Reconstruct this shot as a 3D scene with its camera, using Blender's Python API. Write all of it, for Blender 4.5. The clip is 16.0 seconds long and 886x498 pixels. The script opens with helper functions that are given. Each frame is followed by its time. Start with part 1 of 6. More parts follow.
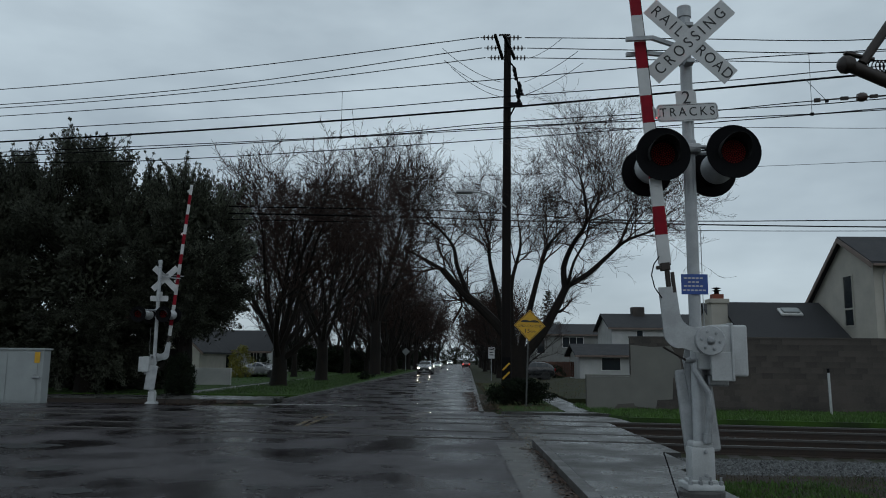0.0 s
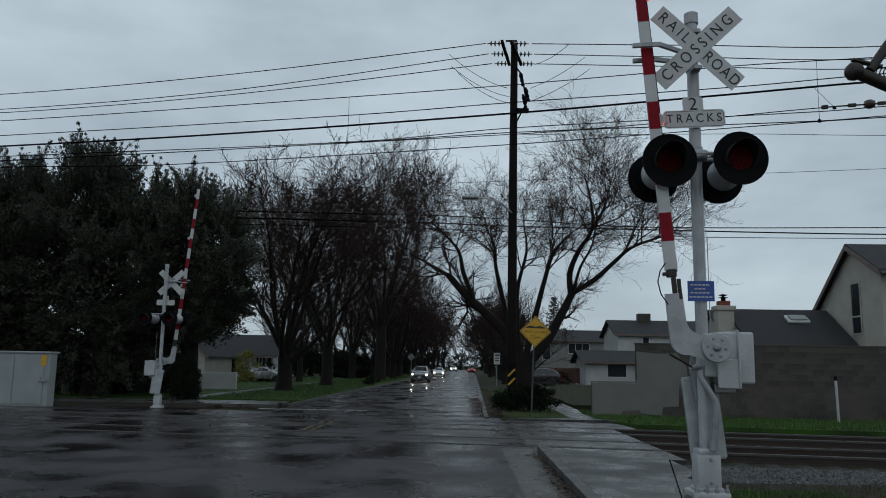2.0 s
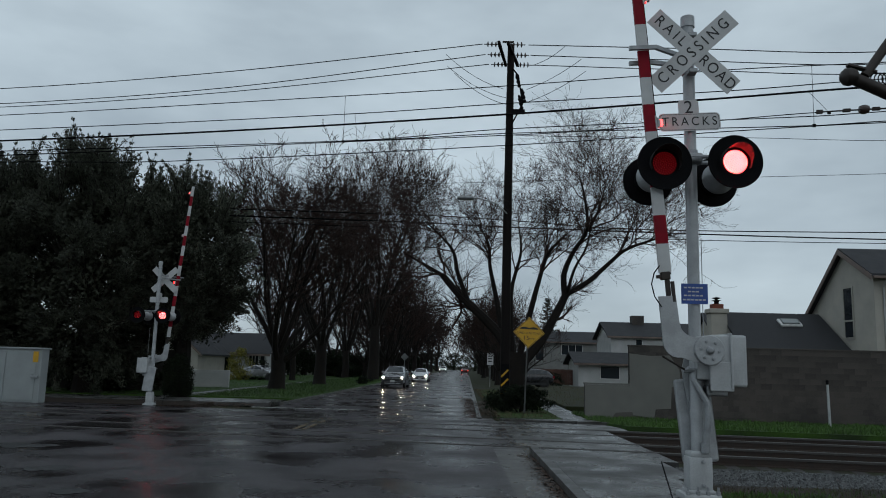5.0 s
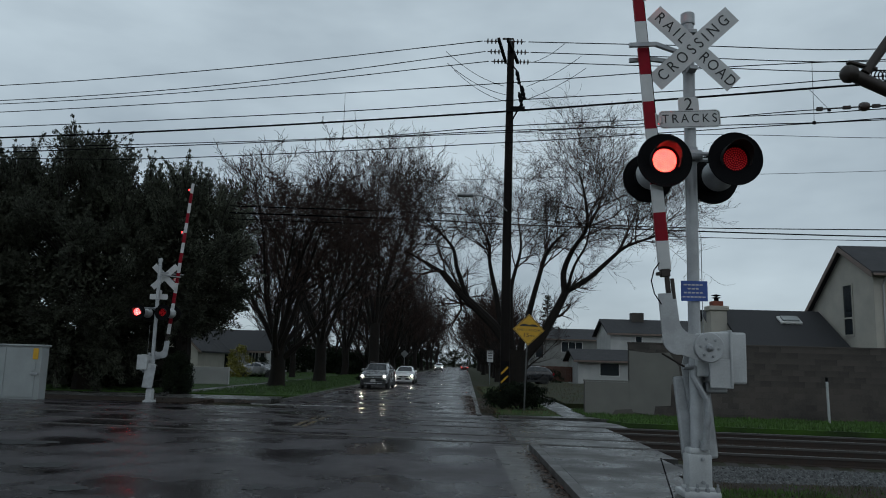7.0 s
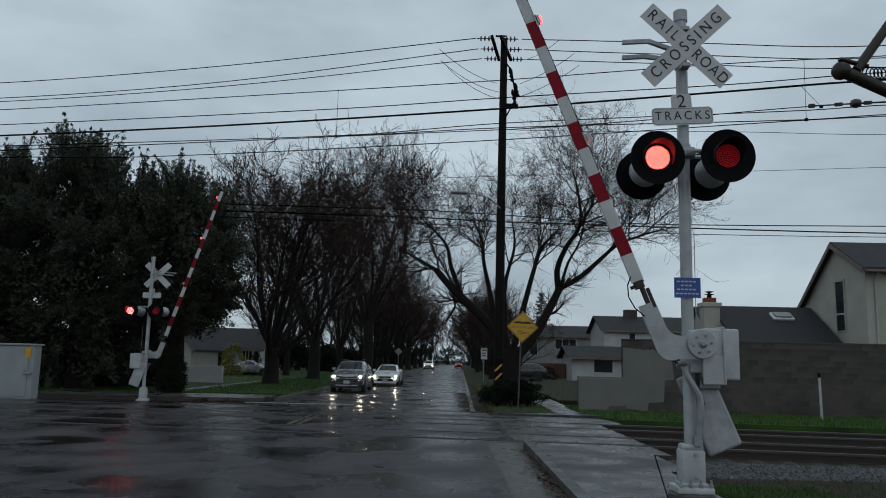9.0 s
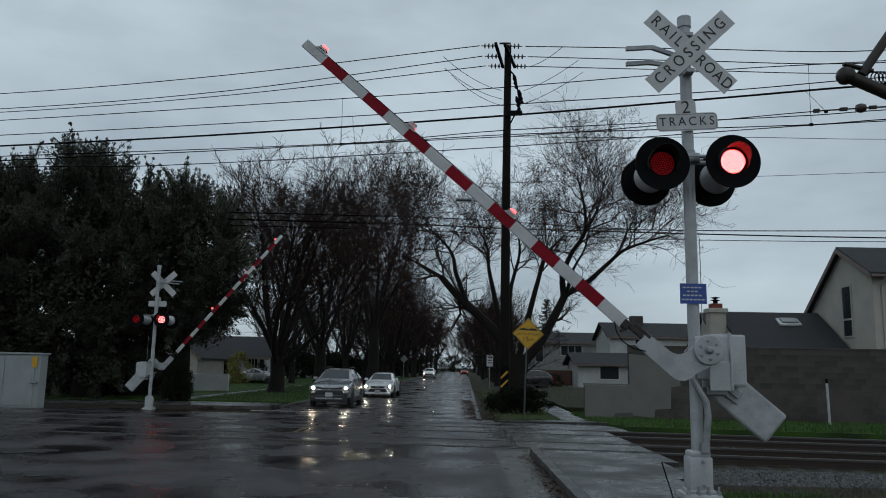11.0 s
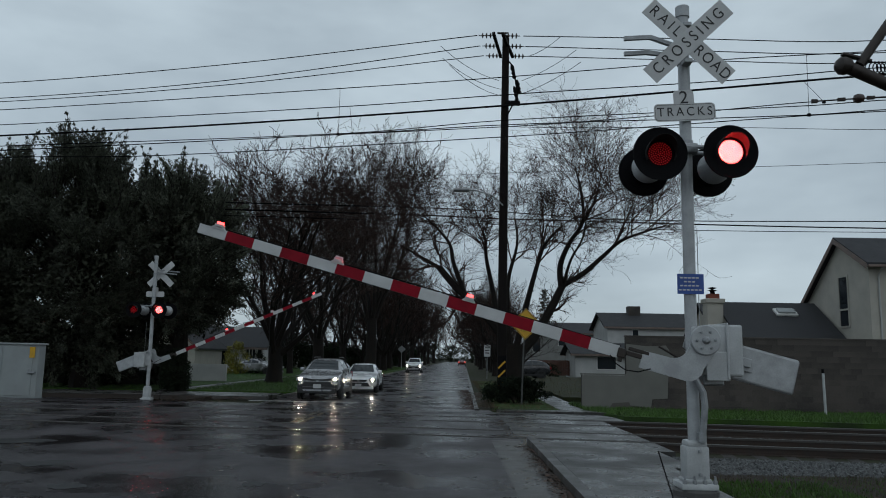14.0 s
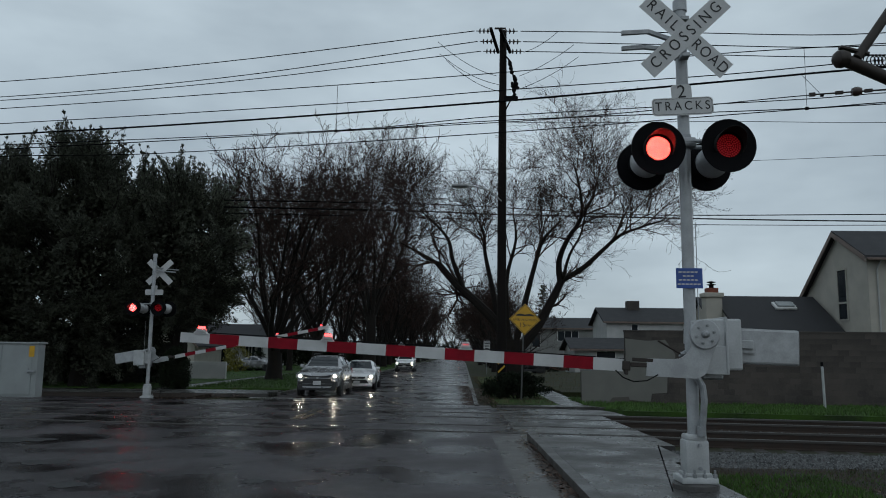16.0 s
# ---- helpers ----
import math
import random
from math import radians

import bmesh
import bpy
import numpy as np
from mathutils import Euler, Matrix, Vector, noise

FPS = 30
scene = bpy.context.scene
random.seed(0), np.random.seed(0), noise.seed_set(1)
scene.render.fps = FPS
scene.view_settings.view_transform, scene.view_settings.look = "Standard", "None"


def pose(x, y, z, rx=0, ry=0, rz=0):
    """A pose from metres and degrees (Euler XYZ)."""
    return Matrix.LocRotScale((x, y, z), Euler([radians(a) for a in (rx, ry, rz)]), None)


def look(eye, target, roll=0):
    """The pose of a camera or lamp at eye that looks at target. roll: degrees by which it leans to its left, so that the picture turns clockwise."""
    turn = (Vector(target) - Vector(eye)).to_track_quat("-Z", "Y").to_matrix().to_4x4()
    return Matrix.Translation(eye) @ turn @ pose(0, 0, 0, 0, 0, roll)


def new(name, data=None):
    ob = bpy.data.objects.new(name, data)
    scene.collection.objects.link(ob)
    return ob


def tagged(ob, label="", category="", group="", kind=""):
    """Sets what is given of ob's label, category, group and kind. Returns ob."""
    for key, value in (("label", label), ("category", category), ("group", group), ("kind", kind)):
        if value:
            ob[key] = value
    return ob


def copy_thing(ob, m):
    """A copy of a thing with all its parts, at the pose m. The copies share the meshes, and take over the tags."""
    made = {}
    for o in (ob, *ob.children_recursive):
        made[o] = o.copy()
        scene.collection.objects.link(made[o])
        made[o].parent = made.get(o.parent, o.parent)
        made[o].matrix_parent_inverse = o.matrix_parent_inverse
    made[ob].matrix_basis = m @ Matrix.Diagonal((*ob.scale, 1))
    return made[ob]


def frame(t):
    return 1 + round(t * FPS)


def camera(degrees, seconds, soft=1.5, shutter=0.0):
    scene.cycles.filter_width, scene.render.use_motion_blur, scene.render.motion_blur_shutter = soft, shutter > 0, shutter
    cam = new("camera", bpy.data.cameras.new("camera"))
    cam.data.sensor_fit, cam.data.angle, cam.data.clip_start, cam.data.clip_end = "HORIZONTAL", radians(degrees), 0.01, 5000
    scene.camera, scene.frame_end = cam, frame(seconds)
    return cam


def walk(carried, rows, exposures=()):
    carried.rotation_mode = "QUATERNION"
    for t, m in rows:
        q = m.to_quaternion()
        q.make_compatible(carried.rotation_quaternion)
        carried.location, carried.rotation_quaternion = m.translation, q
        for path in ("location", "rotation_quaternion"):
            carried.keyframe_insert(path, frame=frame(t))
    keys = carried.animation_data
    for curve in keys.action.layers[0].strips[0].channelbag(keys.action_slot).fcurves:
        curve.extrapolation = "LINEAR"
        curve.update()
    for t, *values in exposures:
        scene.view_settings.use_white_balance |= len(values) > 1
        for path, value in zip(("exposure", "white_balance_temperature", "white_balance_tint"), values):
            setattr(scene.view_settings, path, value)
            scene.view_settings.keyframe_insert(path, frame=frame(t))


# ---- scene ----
EYE = Vector((0.0, 0.0, 1.82))


def aim(yaw, pitch, roll):
    y, p = radians(yaw), radians(pitch)
    return look(EYE, EYE + Vector((-math.sin(y) * math.cos(p), math.cos(y) * math.cos(p), math.sin(p))), roll)


# seconds, yaw to the left, pitch up, roll: held by hand at one place
SWAY = [(0, 1.009, 8.270, 0.611),
    (0.5, 0.874, 8.403, 0.757),
    (1, 0.890, 8.547, 0.643),
    (1.5, 1.076, 8.637, 0.556),
    (2, 1.463, 8.674, 0.946),
    (2.5, 1.417, 8.719, 0.983),
    (3, 1.243, 8.733, 0.937),
    (3.5, 1.168, 8.732, 0.873),
    (4, 1.074, 8.791, 1.259),
    (6.5, 1.041, 8.486, 1.582),
    (7, 1.033, 8.475, 1.528),
    (7.5, 0.990, 8.333, 1.758),
    (8, 0.747, 8.271, 1.518),
    (8.5, 0.645, 8.188, 1.303),
    (9, 0.552, 8.301, 1.289),
    (11.5, 1.125, 8.861, 0.879),
    (12, 1.109, 8.650, 0.598),
    (12.5, 1.054, 8.459, 0.579),
    (13, 0.966, 8.325, 0.778),
    (13.5, 0.836, 8.242, 0.888),
    (14, 0.751, 8.109, 1.022),
    (14.5, 0.680, 8.055, 0.684),
    (15, 0.641, 7.957, 0.833),
    (15.5, 0.682, 7.924, 0.938),
    (16, 0.655, 7.812, 0.600)]
cam = camera(60.29, 16.0, soft=1.0)
walk(cam, [(t, aim(a, b, c)) for t, a, b, c in SWAY])

# ---- world and light ----
world = bpy.data.worlds.new("overcast_sky")
scene.world = world
world.use_nodes = True
wn, wl = world.node_tree.nodes, world.node_tree.links
wn.clear()
w_out = wn.new("ShaderNodeOutputWorld")
w_bg = wn.new("ShaderNodeBackground")
w_sky = wn.new("ShaderNodeTexSky")
w_sky.sky_type, w_sky.sun_disc = "NISHITA", False
w_sky.sun_elevation, w_sky.sun_rotation = radians(32), radians(150)
w_co = wn.new("ShaderNodeTexCoord")
w_map = wn.new("ShaderNodeMapping")
w_map.inputs["Scale"].default_value = (1.0, 1.0, 2.6)
w_n1 = wn.new("ShaderNodeTexNoise")
w_n1.inputs["Scale"].default_value, w_n1.inputs["Detail"].default_value = 2.4, 5.0
w_ramp = wn.new("ShaderNodeValToRGB")
w_ramp.color_ramp.elements[0].position, w_ramp.color_ramp.elements[0].color = 0.34, (0.34, 0.415, 0.475, 1)
w_ramp.color_ramp.elements[1].position, w_ramp.color_ramp.elements[1].color = 0.66, (0.58, 0.69, 0.76, 1)
w_dim = wn.new("ShaderNodeVectorMath")
w_dim.operation = "SCALE"
w_dim.inputs["Scale"].default_value = 0.1
w_mix = wn.new("ShaderNodeMix")
w_mix.data_type = "RGBA"
w_mix.inputs["Factor"].default_value = 0.92
wl.new(w_co.outputs["Generated"], w_map.inputs["Vector"])
wl.new(w_map.outputs["Vector"], w_n1.inputs["Vector"])
wl.new(w_n1.outputs["Fac"], w_ramp.inputs["Fac"])
wl.new(w_sky.outputs["Color"], w_dim.inputs[0])
wl.new(w_dim.outputs["Vector"], w_mix.inputs["A"])
wl.new(w_ramp.outputs["Color"], w_mix.inputs["B"])
wl.new(w_mix.outputs["Result"], w_bg.inputs["Color"])
w_bg.inputs["Strength"].default_value = 0.95
wl.new(w_bg.outputs["Background"], w_out.inputs["Surface"])

sun_data = bpy.data.lights.new("sun", "SUN")
sun_data.energy, sun_data.angle, sun_data.color = 0.1, radians(60), (1.0, 0.98, 0.95)
sun = new("sun", sun_data)
sun.matrix_basis = look((0, 0, 60), (-25, 45, 0))


# ---- materials ----
def mat(name, color, rough=0.7, metal=0.0, vary=0.25, scale=3.0, fine=40.0, bump=0.15, tint=None, wet=0.0, island=0.0, spec=0.5, stretch=(1, 1, 1), coat=0.0):
    """A surface with broad stains, fine grain, relief and uneven gloss."""
    m = bpy.data.materials.new(name)
    m.use_nodes = True
    n, l = m.node_tree.nodes, m.node_tree.links
    b = n["Principled BSDF"]
    co = n.new("ShaderNodeTexCoord")
    mp = n.new("ShaderNodeMapping")
    mp.inputs["Scale"].default_value = stretch
    l.new(co.outputs["Object"], mp.inputs["Vector"])
    broad = n.new("ShaderNodeTexNoise")
    broad.inputs["Scale"].default_value, broad.inputs["Detail"].default_value = scale, 6.0
    grain = n.new("ShaderNodeTexNoise")
    grain.inputs["Scale"].default_value, grain.inputs["Detail"].default_value = fine, 4.0
    l.new(mp.outputs["Vector"], broad.inputs["Vector"])
    l.new(mp.outputs["Vector"], grain.inputs["Vector"])
    ramp = n.new("ShaderNodeValToRGB")
    low = tint or tuple(c * (1 - vary) for c in color)
    high = tuple(min(1, c * (1 + vary * 0.6)) for c in color)
    ramp.color_ramp.elements[0].position, ramp.color_ramp.elements[0].color = 0.32, (*low, 1)
    ramp.color_ramp.elements[1].position, ramp.color_ramp.elements[1].color = 0.68, (*high, 1)
    add = n.new("ShaderNodeMath")
    add.operation = "MULTIPLY_ADD"
    add.inputs[1].default_value, add.inputs[2].default_value = 0.35, -0.175
    l.new(grain.outputs["Fac"], add.inputs[0])
    sm = n.new("ShaderNodeMath")
    sm.operation = "ADD"
    l.new(broad.outputs["Fac"], sm.inputs[0])
    l.new(add.outputs[0], sm.inputs[1])
    last = sm
    if island:
        info = n.new("ShaderNodeObjectInfo")
        geo = n.new("ShaderNodeNewGeometry")
        both = n.new("ShaderNodeMath")
        both.operation = "ADD"
        l.new(info.outputs["Random"], both.inputs[0])
        l.new(geo.outputs["Random Per Island"], both.inputs[1])
        ma = n.new("ShaderNodeMath")
        ma.operation = "MULTIPLY_ADD"
        ma.inputs[1].default_value = island
        l.new(both.outputs[0], ma.inputs[0])
        off = n.new("ShaderNodeMath")
        off.operation = "SUBTRACT"
        off.inputs[1].default_value = island
        l.new(sm.outputs[0], off.inputs[0])
        l.new(off.outputs[0], ma.inputs[2])
        last = ma
    l.new(last.outputs[0], ramp.inputs["Fac"])
    l.new(ramp.outputs["Color"], b.inputs["Base Color"])
    rr = n.new("ShaderNodeMapRange")
    rr.inputs["From Min"].default_value, rr.inputs["From Max"].default_value = 0.35, 0.65
    rr.inputs["To Min"].default_value, rr.inputs["To Max"].default_value = max(0.03, rough - 0.12 - wet), min(1, rough + 0.1)
    l.new(broad.outputs["Fac"], rr.inputs["Value"])
    l.new(rr.outputs["Result"], b.inputs["Roughness"])
    b.inputs["Metallic"].default_value = metal
    b.inputs["Specular IOR Level"].default_value = spec
    b.inputs["Coat Weight"].default_value = coat
    if bump:
        bp = n.new("ShaderNodeBump")
        bp.inputs["Strength"].default_value, bp.inputs["Distance"].default_value = bump, 0.01
        l.new(grain.outputs["Fac"], bp.inputs["Height"])
        l.new(bp.outputs["Normal"], b.inputs["Normal"])
    return m


def glow(name, color, strength):
    m = bpy.data.materials.new(name)
    m.use_nodes = True
    b = m.node_tree.nodes["Principled BSDF"]
    b.inputs["Base Color"].default_value = (*color, 1)
    b.inputs["Emission Color"].default_value = (*color, 1)
    b.inputs["Emission Strength"].default_value = strength
    return m


def clear(name, color=(0.02, 0.025, 0.03), rough=0.05):
    m = bpy.data.materials.new(name)
    m.use_nodes = True
    b = m.node_tree.nodes["Principled BSDF"]
    b.inputs["Base Color"].default_value = (*color, 1)
    b.inputs["Roughness"].default_value = rough
    b.inputs["Specular IOR Level"].default_value = 0.4
    return m


ASPHALT = mat("wet_asphalt", (0.029, 0.0235, 0.026), 0.42, vary=0.55, scale=0.55, fine=55, bump=0.3, wet=0.22, spec=0.3)
PATCH = mat("dark_wet_patch", (0.013, 0.0125, 0.013), 0.5, vary=0.4, scale=1.5, fine=50, bump=0.25, wet=0.02, spec=0.3)
CONCRETE = mat("wet_concrete", (0.06, 0.058, 0.056), 0.46, vary=0.55, scale=1.1, fine=70, bump=0.25, wet=0.2, island=0.25, spec=0.2)
GUTTER = mat("pale_gutter_concrete", (0.1, 0.096, 0.092), 0.5, vary=0.4, scale=1.6, fine=60, bump=0.25, wet=0.15, spec=0.25)
KERB = mat("kerb_concrete", (0.058, 0.055, 0.052), 0.5, vary=0.45, scale=2.0, fine=60, bump=0.3, wet=0.1)
GRASS_SOIL = mat("grass_soil", (0.024, 0.03, 0.011), 0.9, vary=0.5, scale=0.6, fine=25, bump=0.6, tint=(0.02, 0.017, 0.01), spec=0.2)
LEAF_LITTER = mat("dark_leaf_litter", (0.026, 0.018, 0.013), 0.85, spec=0.2, vary=0.5, scale=2, fine=30, bump=0.7)
GRASS = mat("grass_blades", (0.042, 0.095, 0.011), 0.7, vary=0.4, scale=1.5, fine=10, bump=0, island=0.3)
DRY_GRASS = mat("dry_grass_blades", (0.085, 0.068, 0.034), 0.7, vary=0.4, scale=1.5, fine=10, bump=0, island=0.4)
BED = mat("dark_track_bed", (0.014, 0.013, 0.0125), 0.85, vary=0.4, scale=3, fine=25, bump=0.6, spec=0.2)
LAWN = mat("green_turf", (0.034, 0.075, 0.011), 0.9, vary=0.45, scale=0.8, fine=25, bump=0.6, tint=(0.018, 0.03, 0.01), spec=0.2)
HOOD_BLACK = mat("matte_black_hood", (0.006, 0.006, 0.006), 0.95, vary=0.2, scale=6, fine=80, bump=0.05)
BALLAST = mat("ballast_stone", (0.075, 0.077, 0.077), 0.6, vary=0.5, scale=4, fine=30, bump=0.4, island=0.5)
STEEL = mat("polished_rail_steel", (0.07, 0.064, 0.06), 0.55, metal=0.4, vary=0.2, scale=8, fine=80, bump=0.05)
RUST = mat("rusty_rail_side", (0.035, 0.022, 0.016), 0.75, vary=0.4, scale=6, fine=60, bump=0.3)
TIE = mat("timber_tie", (0.026, 0.021, 0.018), 0.8, vary=0.4, scale=6, fine=40, bump=0.5)
WHITE = mat("weathered_white_paint", (0.43, 0.44, 0.445), 0.45, vary=0.2, scale=3.5, fine=50, bump=0.06)
SILVER = mat("aluminium_paint", (0.38, 0.39, 0.4), 0.45, metal=0.2, vary=0.22, scale=5, fine=60, bump=0.06)
SIGN_WHITE = mat("sign_white_sheeting", (0.5, 0.5, 0.5), 0.4, vary=0.12, scale=5, fine=90, bump=0.02)
BLACK = mat("black_paint", (0.006, 0.006, 0.007), 0.8, vary=0.3, scale=6, fine=60, bump=0.05, spec=0.08)
INK = mat("black_letters", (0.015, 0.015, 0.016), 0.5, vary=0.2, scale=10, fine=80, bump=0)
RED = mat("red_reflective_sheeting", (0.23, 0.006, 0.016), 0.5, spec=0.12, vary=0.2, scale=6, fine=80, bump=0.03)
BLUE = mat("blue_sign_sheeting", (0.02, 0.07, 0.3), 0.4, vary=0.2, scale=6, fine=80, bump=0.02)
YELLOW = mat("yellow_sign_sheeting", (0.55, 0.3, 0.01), 0.4, vary=0.12, scale=5, fine=80, bump=0.02)
LINE_YELLOW = mat("worn_yellow_line", (0.1, 0.064, 0.018), 0.45, vary=0.8, scale=5, fine=30, bump=0.2, wet=0.1)
LINE_WHITE = mat("worn_white_line", (0.36, 0.36, 0.35), 0.4, vary=0.6, scale=4, fine=30, bump=0.2, wet=0.1)
POLE_WOOD = mat("creosote_pole_wood", (0.011, 0.0085, 0.0075), 0.85, spec=0.15, vary=0.4, scale=4, fine=30, bump=0.4, stretch=(1, 1, 0.1))
WIRE = mat("black_wire", (0.008, 0.008, 0.009), 0.9, vary=0.2, bump=0, spec=0.08)
PORCELAIN = mat("brown_porcelain", (0.05, 0.03, 0.025), 0.25, vary=0.2, bump=0)
POST_STEEL = mat("dull_wet_post_steel", (0.09, 0.092, 0.09), 0.7, metal=0.2, vary=0.3, scale=6, fine=50, bump=0.1, spec=0.2)
GALV = mat("galvanised_steel", (0.3, 0.31, 0.32), 0.45, metal=0.6, vary=0.25, scale=8, fine=50, bump=0.06)
DARK_STEEL = mat("dark_bracket_steel", (0.03, 0.022, 0.018), 0.55, metal=0.2, vary=0.3, scale=8, fine=50, bump=0.1)
BARK = mat("dark_wet_bark", (0.014, 0.011, 0.009), 0.85, vary=0.5, scale=3, fine=25, bump=0.8, spec=0.2, stretch=(1, 1, 0.3))
TWIG = mat("dark_twig", (0.032, 0.018, 0.014), 0.85, spec=0.2, vary=0.4, scale=3, fine=25, bump=0)
LEAF = mat("olive_green_leaf", (0.04, 0.044, 0.03), 0.7, spec=0.2, vary=0.5, scale=0.6, fine=6, bump=0, island=0.35)
LEAF_PALE = mat("pale_shoot_and_lit_tip_leaf", (0.085, 0.094, 0.07), 0.7, spec=0.2, vary=0.5, scale=0.6, fine=6, bump=0, island=0.35)
HEDGE = mat("hedge_leaf", (0.011, 0.017, 0.008), 0.75, spec=0.15, vary=0.5, scale=2, fine=8, bump=0, island=0.35)
BLOCK = mat("grey_brown_block", (0.062, 0.052, 0.046), 0.85, vary=0.5, scale=0.9, fine=30, bump=0.4, island=0.2)
BLOCK_PAINT = mat("grey_cover_paint", (0.15, 0.146, 0.132), 0.8, vary=0.15, scale=1.4, fine=50, bump=0.3)
BLOCK_DARK = mat("dark_cover_paint", (0.085, 0.075, 0.066), 0.8, vary=0.2, scale=1.4, fine=50, bump=0.3)
MORTAR = mat("mortar_joint", (0.04, 0.035, 0.032), 0.9, vary=0.3, scale=3, fine=50, bump=0.3)
STUCCO = mat("beige_stucco", (0.42, 0.395, 0.345), 0.85, vary=0.14, scale=0.9, fine=50, bump=0.3)
STUCCO_W = mat("white_stucco", (0.45, 0.45, 0.44), 0.85, vary=0.14, scale=0.9, fine=50, bump=0.3)
SIDING = mat("grey_siding", (0.22, 0.22, 0.21), 0.8, vary=0.2, scale=1, fine=40, bump=0.2)
ROOF = mat("dark_roof_shingle", (0.035, 0.035, 0.038), 0.8, spec=0.3, vary=0.35, scale=1.4, fine=14, bump=0.6, island=0.2)
TRIM = mat("brown_fascia_board", (0.17, 0.125, 0.105), 0.6, vary=0.25, scale=2, fine=40, bump=0.1)
FRAME = mat("white_window_frame", (0.62, 0.62, 0.6), 0.5, vary=0.1, scale=4, fine=60, bump=0.03)
GLASS = clear("dark_window_glass")
LITTER = mat("brown_fallen_leaf", (0.07, 0.034, 0.018), 0.6, vary=0.5, scale=2, fine=20, bump=0, island=0.5)
FENCE = mat("red_brown_fence_wood", (0.1, 0.042, 0.028), 0.75, vary=0.3, scale=2, fine=30, bump=0.3, island=0.3)
DARKWALL = mat("dark_garden_wall", (0.06, 0.055, 0.052), 0.85, vary=0.3, scale=1, fine=40, bump=0.3)
BRICKRED = mat("red_clay_pot", (0.22, 0.06, 0.035), 0.8, vary=0.3, scale=4, fine=40, bump=0.3)
CABINET = mat("pale_grey_cabinet_paint", (0.27, 0.29, 0.29), 0.5, vary=0.15, scale=1.5, fine=40, bump=0.05)
TYRE = mat("tyre_rubber", (0.015, 0.015, 0.015), 0.75, vary=0.3, scale=8, fine=60, bump=0.2)
RIM = mat("alloy_rim", (0.35, 0.35, 0.36), 0.35, metal=0.9, vary=0.2, scale=8, fine=60, bump=0.02)
PLASTIC = mat("black_bumper_plastic", (0.02, 0.02, 0.021), 0.55, vary=0.2, scale=8, fine=60, bump=0.05)
CAR_GREY = mat("silver_grey_car_paint", (0.32, 0.32, 0.33), 0.25, metal=0.5, vary=0.1, scale=2, fine=60, bump=0, coat=0.6)
CAR_WHITE = mat("white_car_paint", (0.75, 0.75, 0.75), 0.25, vary=0.08, scale=2, fine=60, bump=0, coat=0.6)
CAR_DARK = mat("dark_blue_car_paint", (0.008, 0.009, 0.012), 0.3, metal=0.1, vary=0.1, scale=2, fine=60, bump=0, coat=0.6)
CAR_RED = mat("dark_red_car_paint", (0.12, 0.02, 0.02), 0.3, metal=0.3, vary=0.1, scale=2, fine=60, bump=0, coat=0.5)
HEADLIGHT = glow("headlight_beam", (1.0, 0.88, 0.68), 80.0)
TAILLIGHT = glow("tail_light_lit", (1.0, 0.06, 0.04), 1.2)
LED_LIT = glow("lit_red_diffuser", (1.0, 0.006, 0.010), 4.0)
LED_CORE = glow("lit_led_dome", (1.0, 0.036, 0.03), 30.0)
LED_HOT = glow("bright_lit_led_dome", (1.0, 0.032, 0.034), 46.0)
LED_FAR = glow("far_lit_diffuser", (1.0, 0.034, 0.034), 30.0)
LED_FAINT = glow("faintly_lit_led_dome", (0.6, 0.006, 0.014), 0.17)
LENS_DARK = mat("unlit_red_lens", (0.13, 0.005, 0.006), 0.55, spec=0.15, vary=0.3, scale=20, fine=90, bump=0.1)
ARM_LIT = glow("lit_arm_lamp", (1.0, 0.024, 0.024), 14.0)
WINDOW_LIT = glow("warm_porch_lamp", (1.0, 0.62, 0.2), 5.0)
BUSH_YELLOW = mat("yellow_green_shrub_leaf", (0.2, 0.18, 0.02), 0.6, vary=0.4, scale=2, fine=8, bump=0, island=0.4)


